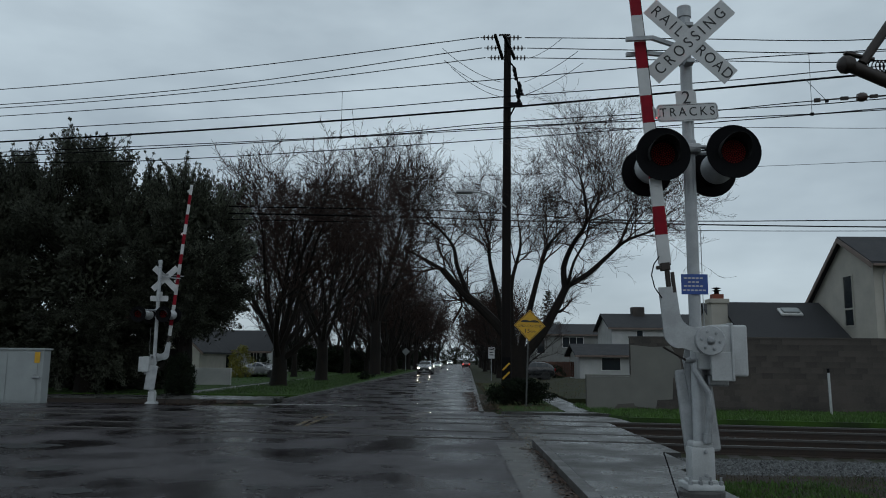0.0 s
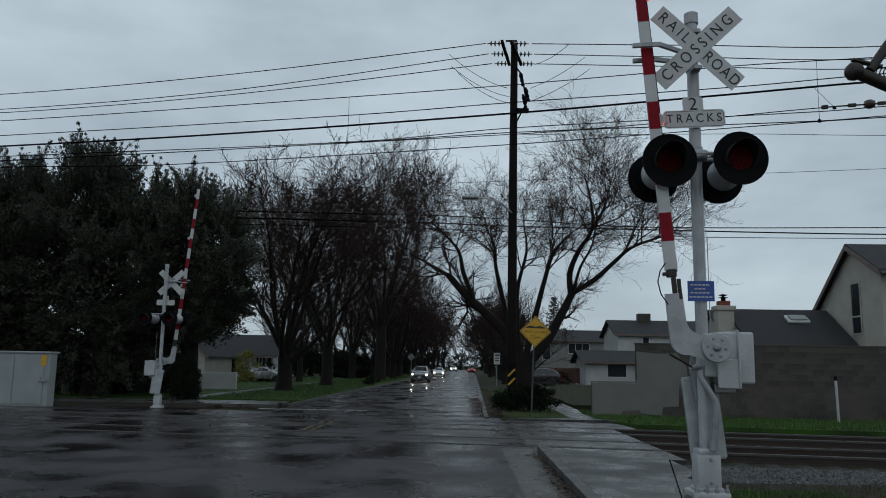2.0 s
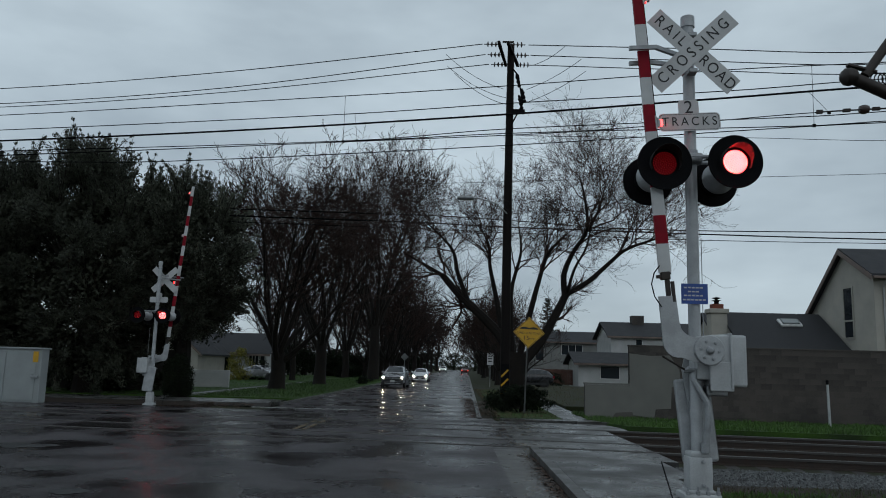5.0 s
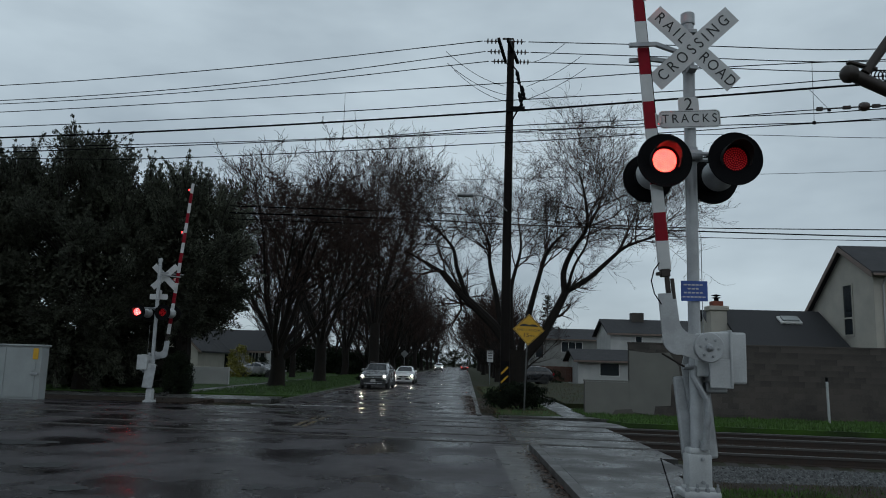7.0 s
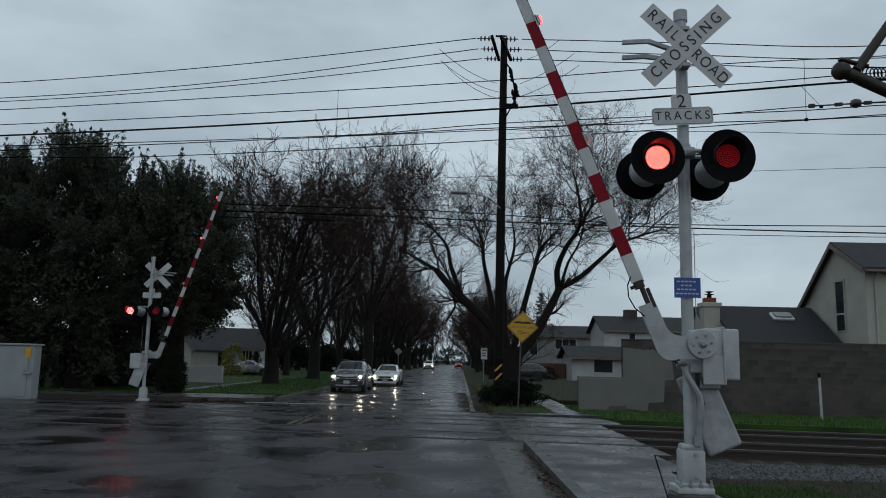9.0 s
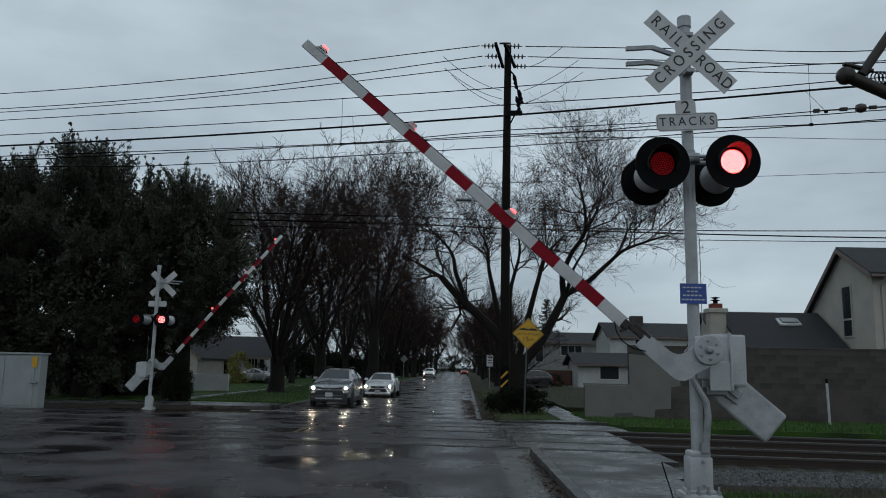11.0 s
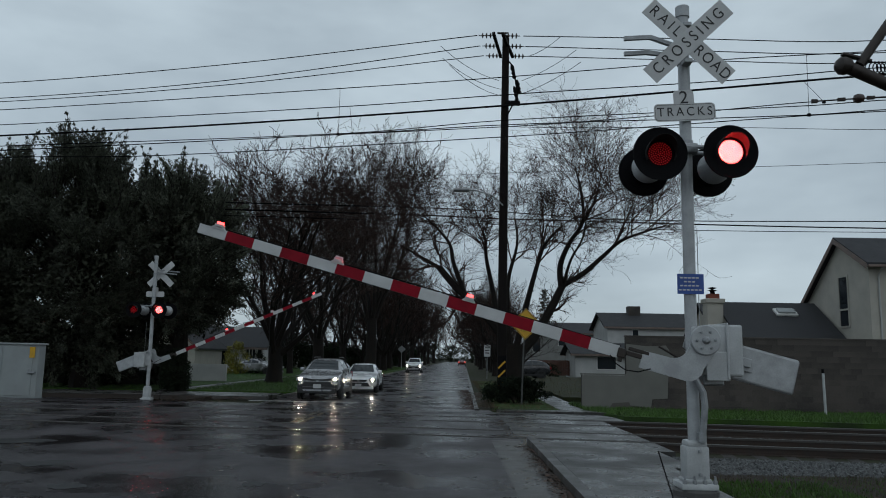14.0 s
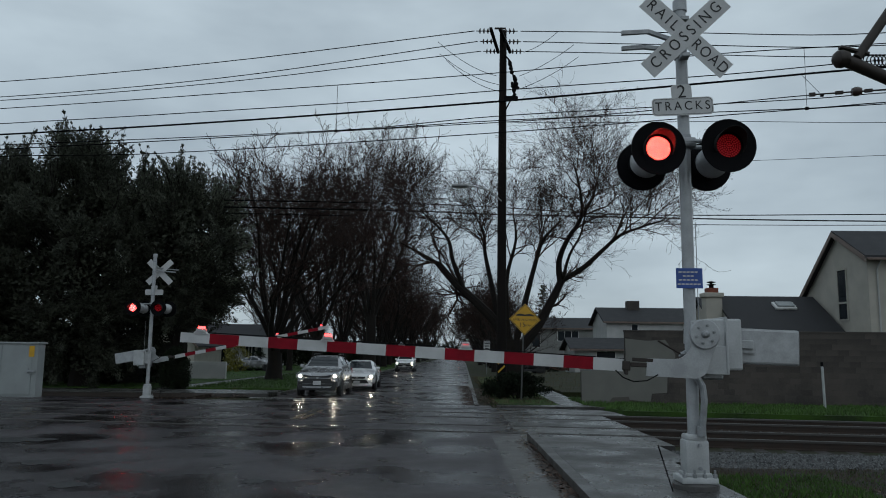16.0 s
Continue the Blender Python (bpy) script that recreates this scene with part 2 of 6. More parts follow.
# ---- mesh tools ----
class Shape:
    """Collects vertices and faces for one mesh."""

    def __init__(self):
        self.v, self.f = [], []

    def add(self, verts, faces):
        k = len(self.v)
        self.v += [tuple(p) for p in verts]
        self.f += [tuple(i + k for i in f) for f in faces]
        return self

    def box(self, x0, y0, z0, x1, y1, z1, bevel=0.0, m=None):
        if bevel <= 0:
            p = [(x, y, z) for x in (x0, x1) for y in (y0, y1) for z in (z0, z1)]
            f = [(0, 1, 3, 2), (4, 6, 7, 5), (0, 4, 5, 1), (2, 3, 7, 6), (0, 2, 6, 4), (1, 5, 7, 3)]
        else:
            b = bmesh.new()
            bmesh.ops.create_cube(b, size=1)
            for q in b.verts:
                q.co = ((q.co.x + 0.5) * (x1 - x0) + x0, (q.co.y + 0.5) * (y1 - y0) + y0, (q.co.z + 0.5) * (z1 - z0) + z0)
            bmesh.ops.bevel(b, geom=b.edges[:], offset=bevel, segments=2, affect="EDGES", profile=0.5)
            b.verts.index_update()
            p, f = [tuple(q.co) for q in b.verts], [tuple(q.index for q in g.verts) for g in b.faces]
            b.free()
        if m is not None:
            p = [tuple(m @ Vector(q)) for q in p]
        return self.add(p, f)

    def tube(self, path, radii, n=8, caps=True):
        path = [Vector(p) for p in path]
        if not hasattr(radii, "__len__"):
            radii = [radii] * len(path)
        base = len(self.v)
        side = None
        for i, p in enumerate(path):
            d = (path[min(i + 1, len(path) - 1)] - path[max(i - 1, 0)])
            d = d.normalized() if d.length > 1e-9 else Vector((0, 0, 1))
            if side is None:
                side = d.orthogonal().normalized()
            else:
                side = side - d * side.dot(d)
                side = side.normalized() if side.length > 1e-6 else d.orthogonal().normalized()
            up = d.cross(side)
            for k in range(n):
                a = 2 * math.pi * k / n
                self.v.append(tuple(p + (side * math.cos(a) + up * math.sin(a)) * radii[i]))
        for i in range(len(path) - 1):
            for k in range(n):
                a, b2 = base + i * n + k, base + i * n + (k + 1) % n
                self.f.append((a, b2, b2 + n, a + n))
        if caps:
            self.f.append(tuple(base + k for k in reversed(range(n))))
            self.f.append(tuple(base + (len(path) - 1) * n + k for k in range(n)))
        return self

    def prism(self, poly, axis, a, b):
        """poly: points in the two other axes (in xyz order), drawn from a to b along the axis."""
        def put(p, s):
            return {"x": (s, p[0], p[1]), "y": (p[0], s, p[1]), "z": (p[0], p[1], s)}[axis]
        n = len(poly)
        v = [put(p, a) for p in poly] + [put(p, b) for p in poly]
        f = [tuple(range(n)), tuple(reversed(range(n, 2 * n)))] + [(i, i + n, (i + 1) % n + n, (i + 1) % n) for i in range(n)]
        return self.add(v, f)

    def lathe(self, profile, n=24, m=None):
        """profile: (radius, z) pairs, turned about z."""
        v, f = [], []
        for r, z in profile:
            for k in range(n):
                a = 2 * math.pi * k / n
                v.append((r * math.cos(a), r * math.sin(a), z))
        for i in range(len(profile) - 1):
            for k in range(n):
                f.append((i * n + k, i * n + (k + 1) % n, (i + 1) * n + (k + 1) % n, (i + 1) * n + k))
        if profile[0][0] > 1e-5:
            f.append(tuple(reversed(range(n))))
        if profile[-1][0] > 1e-5:
            f.append(tuple((len(profile) - 1) * n + k for k in range(n)))
        if m is not None:
            v = [tuple(m @ Vector(p)) for p in v]
        return self.add(v, f)

    def mesh(self, name, material, smooth=False, angle=35):
        me = bpy.data.meshes.new(name)
        me.from_pydata(self.v, [], self.f)
        me.materials.append(material)
        b = bmesh.new()
        b.from_mesh(me)
        if len(b.faces) < 60000:
            bmesh.ops.recalc_face_normals(b, faces=b.faces[:])
        if smooth:
            for g in b.faces:
                g.smooth = True
            for e in b.edges:
                if len(e.link_faces) == 2 and e.calc_face_angle(0) > radians(angle):
                    e.smooth = False
        b.to_mesh(me)
        b.free()
        return me


def part(name, shape, material, parent=None, label="", smooth=False, at=None):
    ob = new(name, shape.mesh(name, material, smooth))
    ob.parent = parent
    if at is not None:
        ob.matrix_basis = at
    if label:
        ob["label"] = label
    return ob


def thing(name, label, category, at=None, group="", kind=""):
    ob = tagged(new(name), label, category, group, kind)
    ob.matrix_basis = at if at is not None else Matrix()
    return ob


def lettering(name, text, size, material, parent, at, depth=0.002, align="CENTER", stretch=1.0, space=1.08):
    cu = bpy.data.curves.new(name, "FONT")
    cu.body, cu.size, cu.extrude = text, size, depth
    cu.align_x, cu.align_y = align, "CENTER"
    cu.space_character = space
    tmp = bpy.data.objects.new(name, cu)
    me = bpy.data.meshes.new_from_object(tmp)
    bpy.data.objects.remove(tmp)
    me.materials.clear()
    me.materials.append(material)
    ob = new(name, me)
    ob.parent = parent
    ob.matrix_basis = at @ Matrix.Diagonal((stretch, 1, 1, 1))
    return ob


FACE = pose(0, 0, 0, 90, 0, 0)  # lays a flat drawing upright, facing -y


# ---- ground, road, tracks ----
def height(y):
    """The street falls a little past the crossing."""
    s = min(1.0, max(0.0, (y - 21.5) / 7.0))
    return 0.25 * (1 - s * s * (3 - 2 * s))


SLANT = -0.165         # the tracks cross the street at a skew
WALL_SLANT = -0.05
RAILS = (15.9, 17.42, 19.5, 21.02)
KERB_L, KERB_R, KERB_N = -7.3, 0.85, 1.44
VEER = 0.016           # past the crossing the street bears a little to the right
YS = [-30, 0, 6, 9, 12, 14, 16, 18, 20, 21.5, 22.5, 23.5, 24.5, 25.5, 26.5, 27.5, 28.5, 31, 36, 45, 60, 90, 140, 220, 320]


def sheet(x0, x1, y0, y1, lift=0.0, nx=1, slant=0.0, thick=0.0):
    """A strip of ground that follows the fall of the street."""
    ys = sorted({y0, y1, *[y for y in YS if y0 < y < y1]})
    s = Shape()
    v, f = [], []
    for y in ys:
        for i in range(nx + 1):
            x = x0 + (x1 - x0) * i / nx
            v.append((x + VEER * max(0.0, y - 28), y + slant * x, height(y) + lift))
    w = nx + 1
    for j in range(len(ys) - 1):
        for i in range(nx):
            f.append((j * w + i, j * w + i + 1, (j + 1) * w + i + 1, (j + 1) * w + i))
    if thick:
        k = len(v)
        v += [(x, y, z - thick) for x, y, z in v]
        rim = [i for i in range(w)] + [j * w + nx for j in range(1, len(ys))] + [(len(ys) - 1) * w + i for i in range(nx - 1, -1, -1)] + [j * w for j in range(len(ys) - 2, 0, -1)]
        for a, b in zip(rim, rim[1:] + rim[:1]):
            f.append((a, a + k, b + k, b))
    return s.add(v, f)


def setting(name, shape, material, label, category, kind="structure", smooth=False):
    return tagged(part(name, shape, material, smooth=smooth), label, category, kind=kind)


g = Shape()
xs = [-1800, -600, -200, -80, -40, -20, -12, -7.3, 1.5, 5, 12, 25, 50, 120, 300, 800, 1800]
ys = [-400, -60] + YS[1:] + [500, 900, 1800]
for y in ys:
    for x in xs:
        g.v.append((x, y, height(y) - 0.16))
for j in range(len(ys) - 1):
    for i in range(len(xs) - 1):
        k = j * len(xs) + i
        g.f.append((k, k + 1, k + 1 + len(xs), k + len(xs)))
setting("ground", g, GRASS_SOIL, "damp green and brown soil around the street", "ground")

# asphalt between the grooves of the rails
road = tagged(thing("road", "dark wet asphalt street crossing two railway tracks", "road"), kind="structure")
cuts = [-30]
for r in RAILS:
    cuts += [r - 0.09, r + 0.13]
cuts += [28.0]
for a, b in zip(cuts[0::2], cuts[1::2]):
    part("asphalt_strip", sheet(-70, KERB_N if b < RAILS[0] else 1.4, a, b, 0.0, nx=10, slant=SLANT), ASPHALT, road)
part("asphalt_strip", sheet(KERB_L, KERB_R, 27.9, 320, -0.004, nx=4), ASPHALT, road)
rnd = random.Random(3)
for x, y, w, d in ((-1.9, 24.2, 3.2, 0.9), (-5.6, 23.4, 2.2, 0.8), (-3.6, 12.0, 0.5, 0.35), (-5.7, 11.0, 0.8, 0.4), (-2.4, 9.6, 0.35, 0.25), (-7.5, 13.6, 1.4, 0.5), (-1.2, 31.0, 2.4, 0.8), (-4.5, 9.2, 0.6, 0.3), (0.2, 22.9, 1.6, 0.5), (-10.2, 22.5, 2.6, 0.7), (-12, 24.6, 3, 0.6)):
    s = Shape()
    pts = []
    for k in range(26):
        a = 2 * math.pi * k / 26
        r = 0.75 + 0.45 * noise.noise((math.cos(a) * 1.7 + x, math.sin(a) * 1.7 + y, 3.1))
        pts.append((x + math.cos(a) * w * r / 1.0 * 0.5, y + math.sin(a) * d * r))
    s.add([(px, py, height(py) + 0.004) for px, py in pts], [tuple(range(26))])
    part("tar_patch", s, PATCH, road)
# worn centre line and stop line
for y0, y1 in ((18.3, 20.0), (20.5, 21.4), (22.0, 23.6)):
    for dx in (-0.11, 0.11):
        part("centre_line", sheet(-3.62 + dx - 0.055, -3.62 + dx + 0.055, y0, y1, 0.006), LINE_YELLOW, road, "worn double yellow line")
part("edge_line", sheet(-16, -9.6, 24.3, 24.42, 0.006), LINE_WHITE, road)
part("stop_line", Shape().box(-8.0, 30.6, 0.0, -3.7, 30.95, 0.006), LINE_WHITE, road, "worn white stop line")

# rails with polished heads
for r in RAILS:
    rail = tagged(thing("rail", "steel rail with a polished head", "rail", group="rails"), kind="structure")
    for nm, prof, m in (("rail_head", [(-0.036, -0.03), (0.036, -0.03), (0.036, 0.008), (0.024, 0.016), (-0.024, 0.016), (-0.036, 0.008)], STEEL),
                        ("rail_web", [(-0.07, -0.165), (0.07, -0.165), (0.07, -0.15), (0.012, -0.13), (0.012, -0.03), (-0.012, -0.03), (-0.012, -0.13), (-0.07, -0.15)], RUST)):
        s = Shape()
        for x in (-80, 90):
            for py, pz in prof:
                s.v.append((x, r + SLANT * x + py, height(r) + pz))
        n = len(prof)
        s.f += [(i, (i + 1) % n, (i + 1) % n + n, i + n) for i in range(n)]
        part(nm, s, m, rail)

# ties and ballast beside the street
ties = tagged(thing("track_bed", "timber ties half sunk in grey ballast", "track"), kind="structure")
tie_mesh = Shape().box(-0.12, -1.3, -0.16, 0.12, 1.3, 0.0, 0.015).mesh("tie", TIE)
for c in (16.66, 20.26):
    for i in range(46):
        x = 4.3 + 0.55 * i
        ob = new("tie", tie_mesh)
        ob.parent = ties
        ob.matrix_basis = pose(x, c + SLANT * x, height(c) - 0.155, 0, 0, math.degrees(SLANT) + rnd.uniform(-1, 1))
bed = Shape()
v, f = [], []
prof = [(10.9, -0.06), (11.6, -0.04), (13.6, -0.06), (14.6, -0.17), (18.0, -0.17), (18.6, -0.16), (19.2, -0.17), (22.4, -0.17), (23.2, -0.3)]
for i in range(30):
    x = 3.75 + i * 1.6
    for y, dz in prof:
        v.append((x, y + SLANT * min(x, 20) * min(1, max(0, (y - 11) / 4.6)), height(y) + dz + 0.02 * noise.noise((x, y, 0))))
for i in range(29):
    for j in range(len(prof) - 1):
        k = i * len(prof) + j
        f.append((k, k + len(prof), k + len(prof) + 1, k + 1))
bed.add(v, f)
setting("ballast_bed", bed, BED, "grey crushed stone bed under the rails", "ballast")
stones = Shape()
rnd = random.Random(11)
for i in range(18000):
    x = 3.2 + 12.5 * rnd.random() ** 1.3
    y = rnd.uniform(16.0, 23.0) if i % 9 == 0 else rnd.uniform(10.9, 14.95)
    if 14.0 < y < 15.0 and x < 4.0:
        continue
    r = rnd.uniform(0.018, 0.045)
    dz = np.interp(y, [p[0] for p in prof], [p[1] for p in prof])
    c = Vector((x, y + SLANT * min(x, 20) * min(1, max(0, (y - 11) / 4.6)), height(y) + dz + r * 0.3))
    q = Euler((rnd.random() * 6, rnd.random() * 6, rnd.random() * 6)).to_matrix()
    p = [c + q @ Vector(d) * r * rnd.uniform(0.75, 1.25) for d in ((1, 0, 0), (-1, 0, 0), (0, 1, 0), (0, -1, 0), (0, 0, 0.8), (0, 0, -0.8))]
    stones.add(p, [(0, 2, 4), (2, 1, 4), (1, 3, 4), (3, 0, 4), (2, 0, 5), (1, 2, 5), (3, 1, 5), (0, 3, 5)])
setting("ballast_stones", stones, BALLAST, "loose grey crushed stones beside the rails", "ballast", "stuff")

# kerbs, gutter and pavement
near = tagged(thing("pavement", "wet concrete pavement with joints beside the crossing", "pavement"), kind="structure")
part("gutter", sheet(0.8, KERB_N, -20, 15.2, 0.004), GUTTER, near)
for a in range(-4, 15, 3):
    part("kerb", sheet(KERB_N, KERB_N + 0.15, a, min(a + 2.985, 14.6), 0.125, thick=0.3), KERB, near)
for i in range(-2, 9):
    y0 = i * 1.55
    part("paving_slab", sheet(KERB_N + 0.16, 3.1 if y0 < 10 else 3.4, y0, y0 + 1.54, 0.12 if y0 < 13 else 0.07, thick=0.2), CONCRETE, near)
EDGES = [RAILS[0] - 1.5] + [q for r in RAILS for q in (r - 0.12, r + 0.17)] + [24.9]
for y0, y1 in zip(EDGES[0::2], EDGES[1::2]):
    part("crossing_panel", sheet(1.36, 3.95 if y1 < 22 else 4.6, y0, y1, 0.008, nx=2, slant=SLANT, thick=0.15), CONCRETE, near)
for y0 in range(25, 46, 2):
    part("paving_slab", sheet(3.9, 4.9, y0 - 0.6, y0 + 1.38, 0.05, thick=0.15), CONCRETE, near)
part("paving_slab", sheet(1.6, 3.88, 24.6, 27.3, 0.05, thick=0.15), CONCRETE, near)
for a in range(27, 150, 3):
    part("kerb", sheet(KERB_R, KERB_R + 0.16, a, a + 2.985, 0.05, thick=0.3), KERB, near)
left = tagged(thing("pavement", "concrete footpath and kerb along the tree lawn", "pavement"), kind="structure")
for a in range(33, 160, 3):
    part("kerb", sheet(KERB_L - 0.16, KERB_L, a, a + 2.985, 0.1, thick=0.3), KERB, left)
for i in range(60):
    part("paving_slab", sheet(-14.2, -12.9, 37 + i * 1.6, 37 + i * 1.6 + 1.58, 0.05, thick=0.15), CONCRETE, left)
part("driveway", sheet(-19, -8.0, 33.4, 36.6, 0.03, thick=0.15), CONCRETE, left, "wet concrete driveway apron")

# lawns: soil sheets with blades
def lawn(name, x0, x1, y0, y1, lift, count, material, size, label, seed, slant=0.0, base=LAWN):
    setting(name, sheet(x0, x1, y0, y1, lift, nx=6, slant=slant, thick=0.4), base, label, "grass")
    r = random.Random(seed)
    s = Shape()
    for i in range(count):
        x, y = r.uniform(x0, x1), r.uniform(y0, y1)
        h = size * r.uniform(0.4, 1.3) * (0.6 + 0.8 * abs(noise.noise((x * 0.8, y * 0.8, 5))))
        a, w = r.random() * 6.28, size * 0.16
        lx, ly = r.gauss(0, 0.4) * h, r.gauss(0, 0.4) * h
        z = height(y) + lift
        y2 = y + slant * x
        s.add([(x - math.cos(a) * w, y2 - math.sin(a) * w, z - 0.02), (x + math.cos(a) * w, y2 + math.sin(a) * w, z - 0.02), (x + lx, y2 + ly, z + h)], [(0, 1, 2)])
    setting(name + "_blades", s, material, label, "grass", "stuff")


lawn("lawn_left", -12.8, KERB_L - 0.17, 37, 130, 0.08, 26000, GRASS, 0.14, "wet green lawn under the street trees", 1)
lawn("lawn_far_left", -30, -14.3, 37, 110, 0.06, 9000, GRASS, 0.13, "green front gardens behind the path", 2)
lawn("verge", 4.8, 32, 22.4, 32.6, 0.06, 48000, GRASS, 0.13, "rough green grass along the block wall", 3, SLANT)
lawn("lawn_right", 1.55, 3.85, 27.5, 60, 0.06, 4000, DRY_GRASS, 0.1, "worn lawn strip beside the street", 4)
lawn("lawn_far_right", 5.2, 30, 37, 80, 0.06, 9000, DRY_GRASS, 0.12, "dull worn lawn in front of the houses", 5, base=GRASS_SOIL)
lawn("near_verge", 3.1, 12, 5.5, 11.2, 0.0, 20000, DRY_GRASS, 0.055, "patchy dry grass and dirt by the pavement", 6, base=LEAF_LITTER)
lawn("near_weeds", 3.12, 4.9, 8.7, 10.4, 0.006, 2600, GRASS, 0.085, "green weeds around the signal base", 7, 0.0, base=LEAF_LITTER)
lawn("near_tufts", 4.6, 9.5, 9.4, 11.0, 0.004, 2200, GRASS, 0.06, "scattered green tufts beside the ballast", 8, 0.0, base=LEAF_LITTER)
setting("leaf_bed", sheet(-40, -10.4, 30.4, 37.0, 0.012, nx=4, thick=0.4), LEAF_LITTER, "dark leaf litter under the evergreen", "soil")


# ---- trees ----
def grow(seed, height_m, spread, limbs, trunk_r, first, twig=0.02, kids_by=(9, 7, 5)):
    """A bare winter tree: a stout trunk, long limbs that sweep out and up, and their twigs."""
    r = random.Random(seed)
    wood, fine = Shape(), Shape()

    def branch(p, d, length, rad, level, rise):
        n = (9, 6, 4, 3)[level]
        pts, rads = [p], [rad]
        for i in range(n):
            w = (0.09, 0.14, 0.2, 0.26)[level]
            d = (d + Vector((r.gauss(0, w), r.gauss(0, w), r.gauss(0, w * 0.6) + rise))).normalized()
            p = p + d * length / n
            pts.append(p)
            rads.append(max(twig * 0.5, rad * (1 - 0.86 * ((i + 1) / n) ** 0.8)))
        (wood if level < 2 else fine).tube(pts, rads, (8, 5, 3, 3)[level], caps=False)
        if level == 3:
            return
        kids = kids_by[level]
        for k in range(kids):
            u = (0.24, 0.2, 0.15)[level] + (0.76, 0.8, 0.85)[level] * ((k + r.random()) / kids) ** 0.85
            f = min(n - 1e-3, u * n)
            i = int(f)
            q = pts[i].lerp(pts[i + 1], f - i)
            dd = (pts[i + 1] - pts[i]).normalized()
            ax = Vector((r.gauss(0, 1), r.gauss(0, 1), r.gauss(0.1, 0.6)))
            side = (ax - dd * ax.dot(dd)).normalized()
            nd = (dd * r.uniform(0.75, 1.1) + side * r.uniform(0.45, 1.0)).normalized()
            branch(q, nd, length * r.uniform(0.3, 0.48) * (1.3 - 0.6 * u if level == 0 else 1.05), max(twig * 0.6, rads[i] * r.uniform(0.4, 0.58)), level + 1, (0.08, 0.05, 0.03)[level])

    top = Vector((0, 0, first))
    wood.tube([Vector((0, 0, -0.2)), Vector((0, 0, 0.25)), Vector((0.05, 0.03, first * 0.5)), top], [trunk_r * 1.55, trunk_r * 1.12, trunk_r * 0.95, trunk_r * 0.9], 12, caps=False)
    for k in range(limbs):
        a = 2 * math.pi * (k * 0.618 + 0.1 * r.random())
        tilt = spread * (0.1 + 1.0 * ((k + 0.5) / limbs))
        d = Vector((math.cos(a) * tilt, math.sin(a) * tilt, 1)).normalized()
        length = (height_m - first) * (1.04 - 0.14 * (k / limbs)) * r.uniform(0.9, 1.05)
        branch(top - Vector((0, 0, r.uniform(0.0, 0.35) * first)), d, length, trunk_r * r.uniform(0.34, 0.5), 0, 0.055)
    return wood, fine


def bare_tree(label, at, shapes, group="street trees"):
    t = thing("tree", label, "tree", at, group)
    part("trunk", shapes[0], BARK, t, smooth=True)
    part("crown", shapes[1], TWIG, t, "bare winter branches and twigs")
    return t


t1 = bare_tree("large bare street tree with many upright limbs", pose(-11.17, 48.7, 0.05), grow(5, 13.4, 1.15, 9, 0.48, 2.3, 0.024, (15, 10, 6)))
t2 = bare_tree("tall bare street tree with a dark trunk", pose(-10.7, 61.5, 0.05), grow(8, 16.2, 0.78, 8, 0.46, 3.6, 0.026, (14, 10, 6)))
t3 = bare_tree("tall bare street tree with ascending branches", pose(-9.0, 86, 0.05), grow(12, 24.0, 0.42, 8, 0.6, 6.0, 0.032, (13, 9, 6)))
f1 = bare_tree("bare street tree farther along the street", pose(-9.0, 112, 0.05), grow(5, 12.6, 1.2, 8, 0.4, 2.2, 0.036, (10, 6, 4)))
f2 = bare_tree("bare tree among the front gardens", pose(-13.0, 92, 0.05), grow(8, 16.0, 0.85, 8, 0.4, 3.2, 0.036, (10, 6, 4)))
f3 = bare_tree("tall bare tree far along the street", pose(-8.0, 155, 0.05), grow(12, 20, 0.5, 8, 0.5, 5.0, 0.036, (10, 6, 4)))
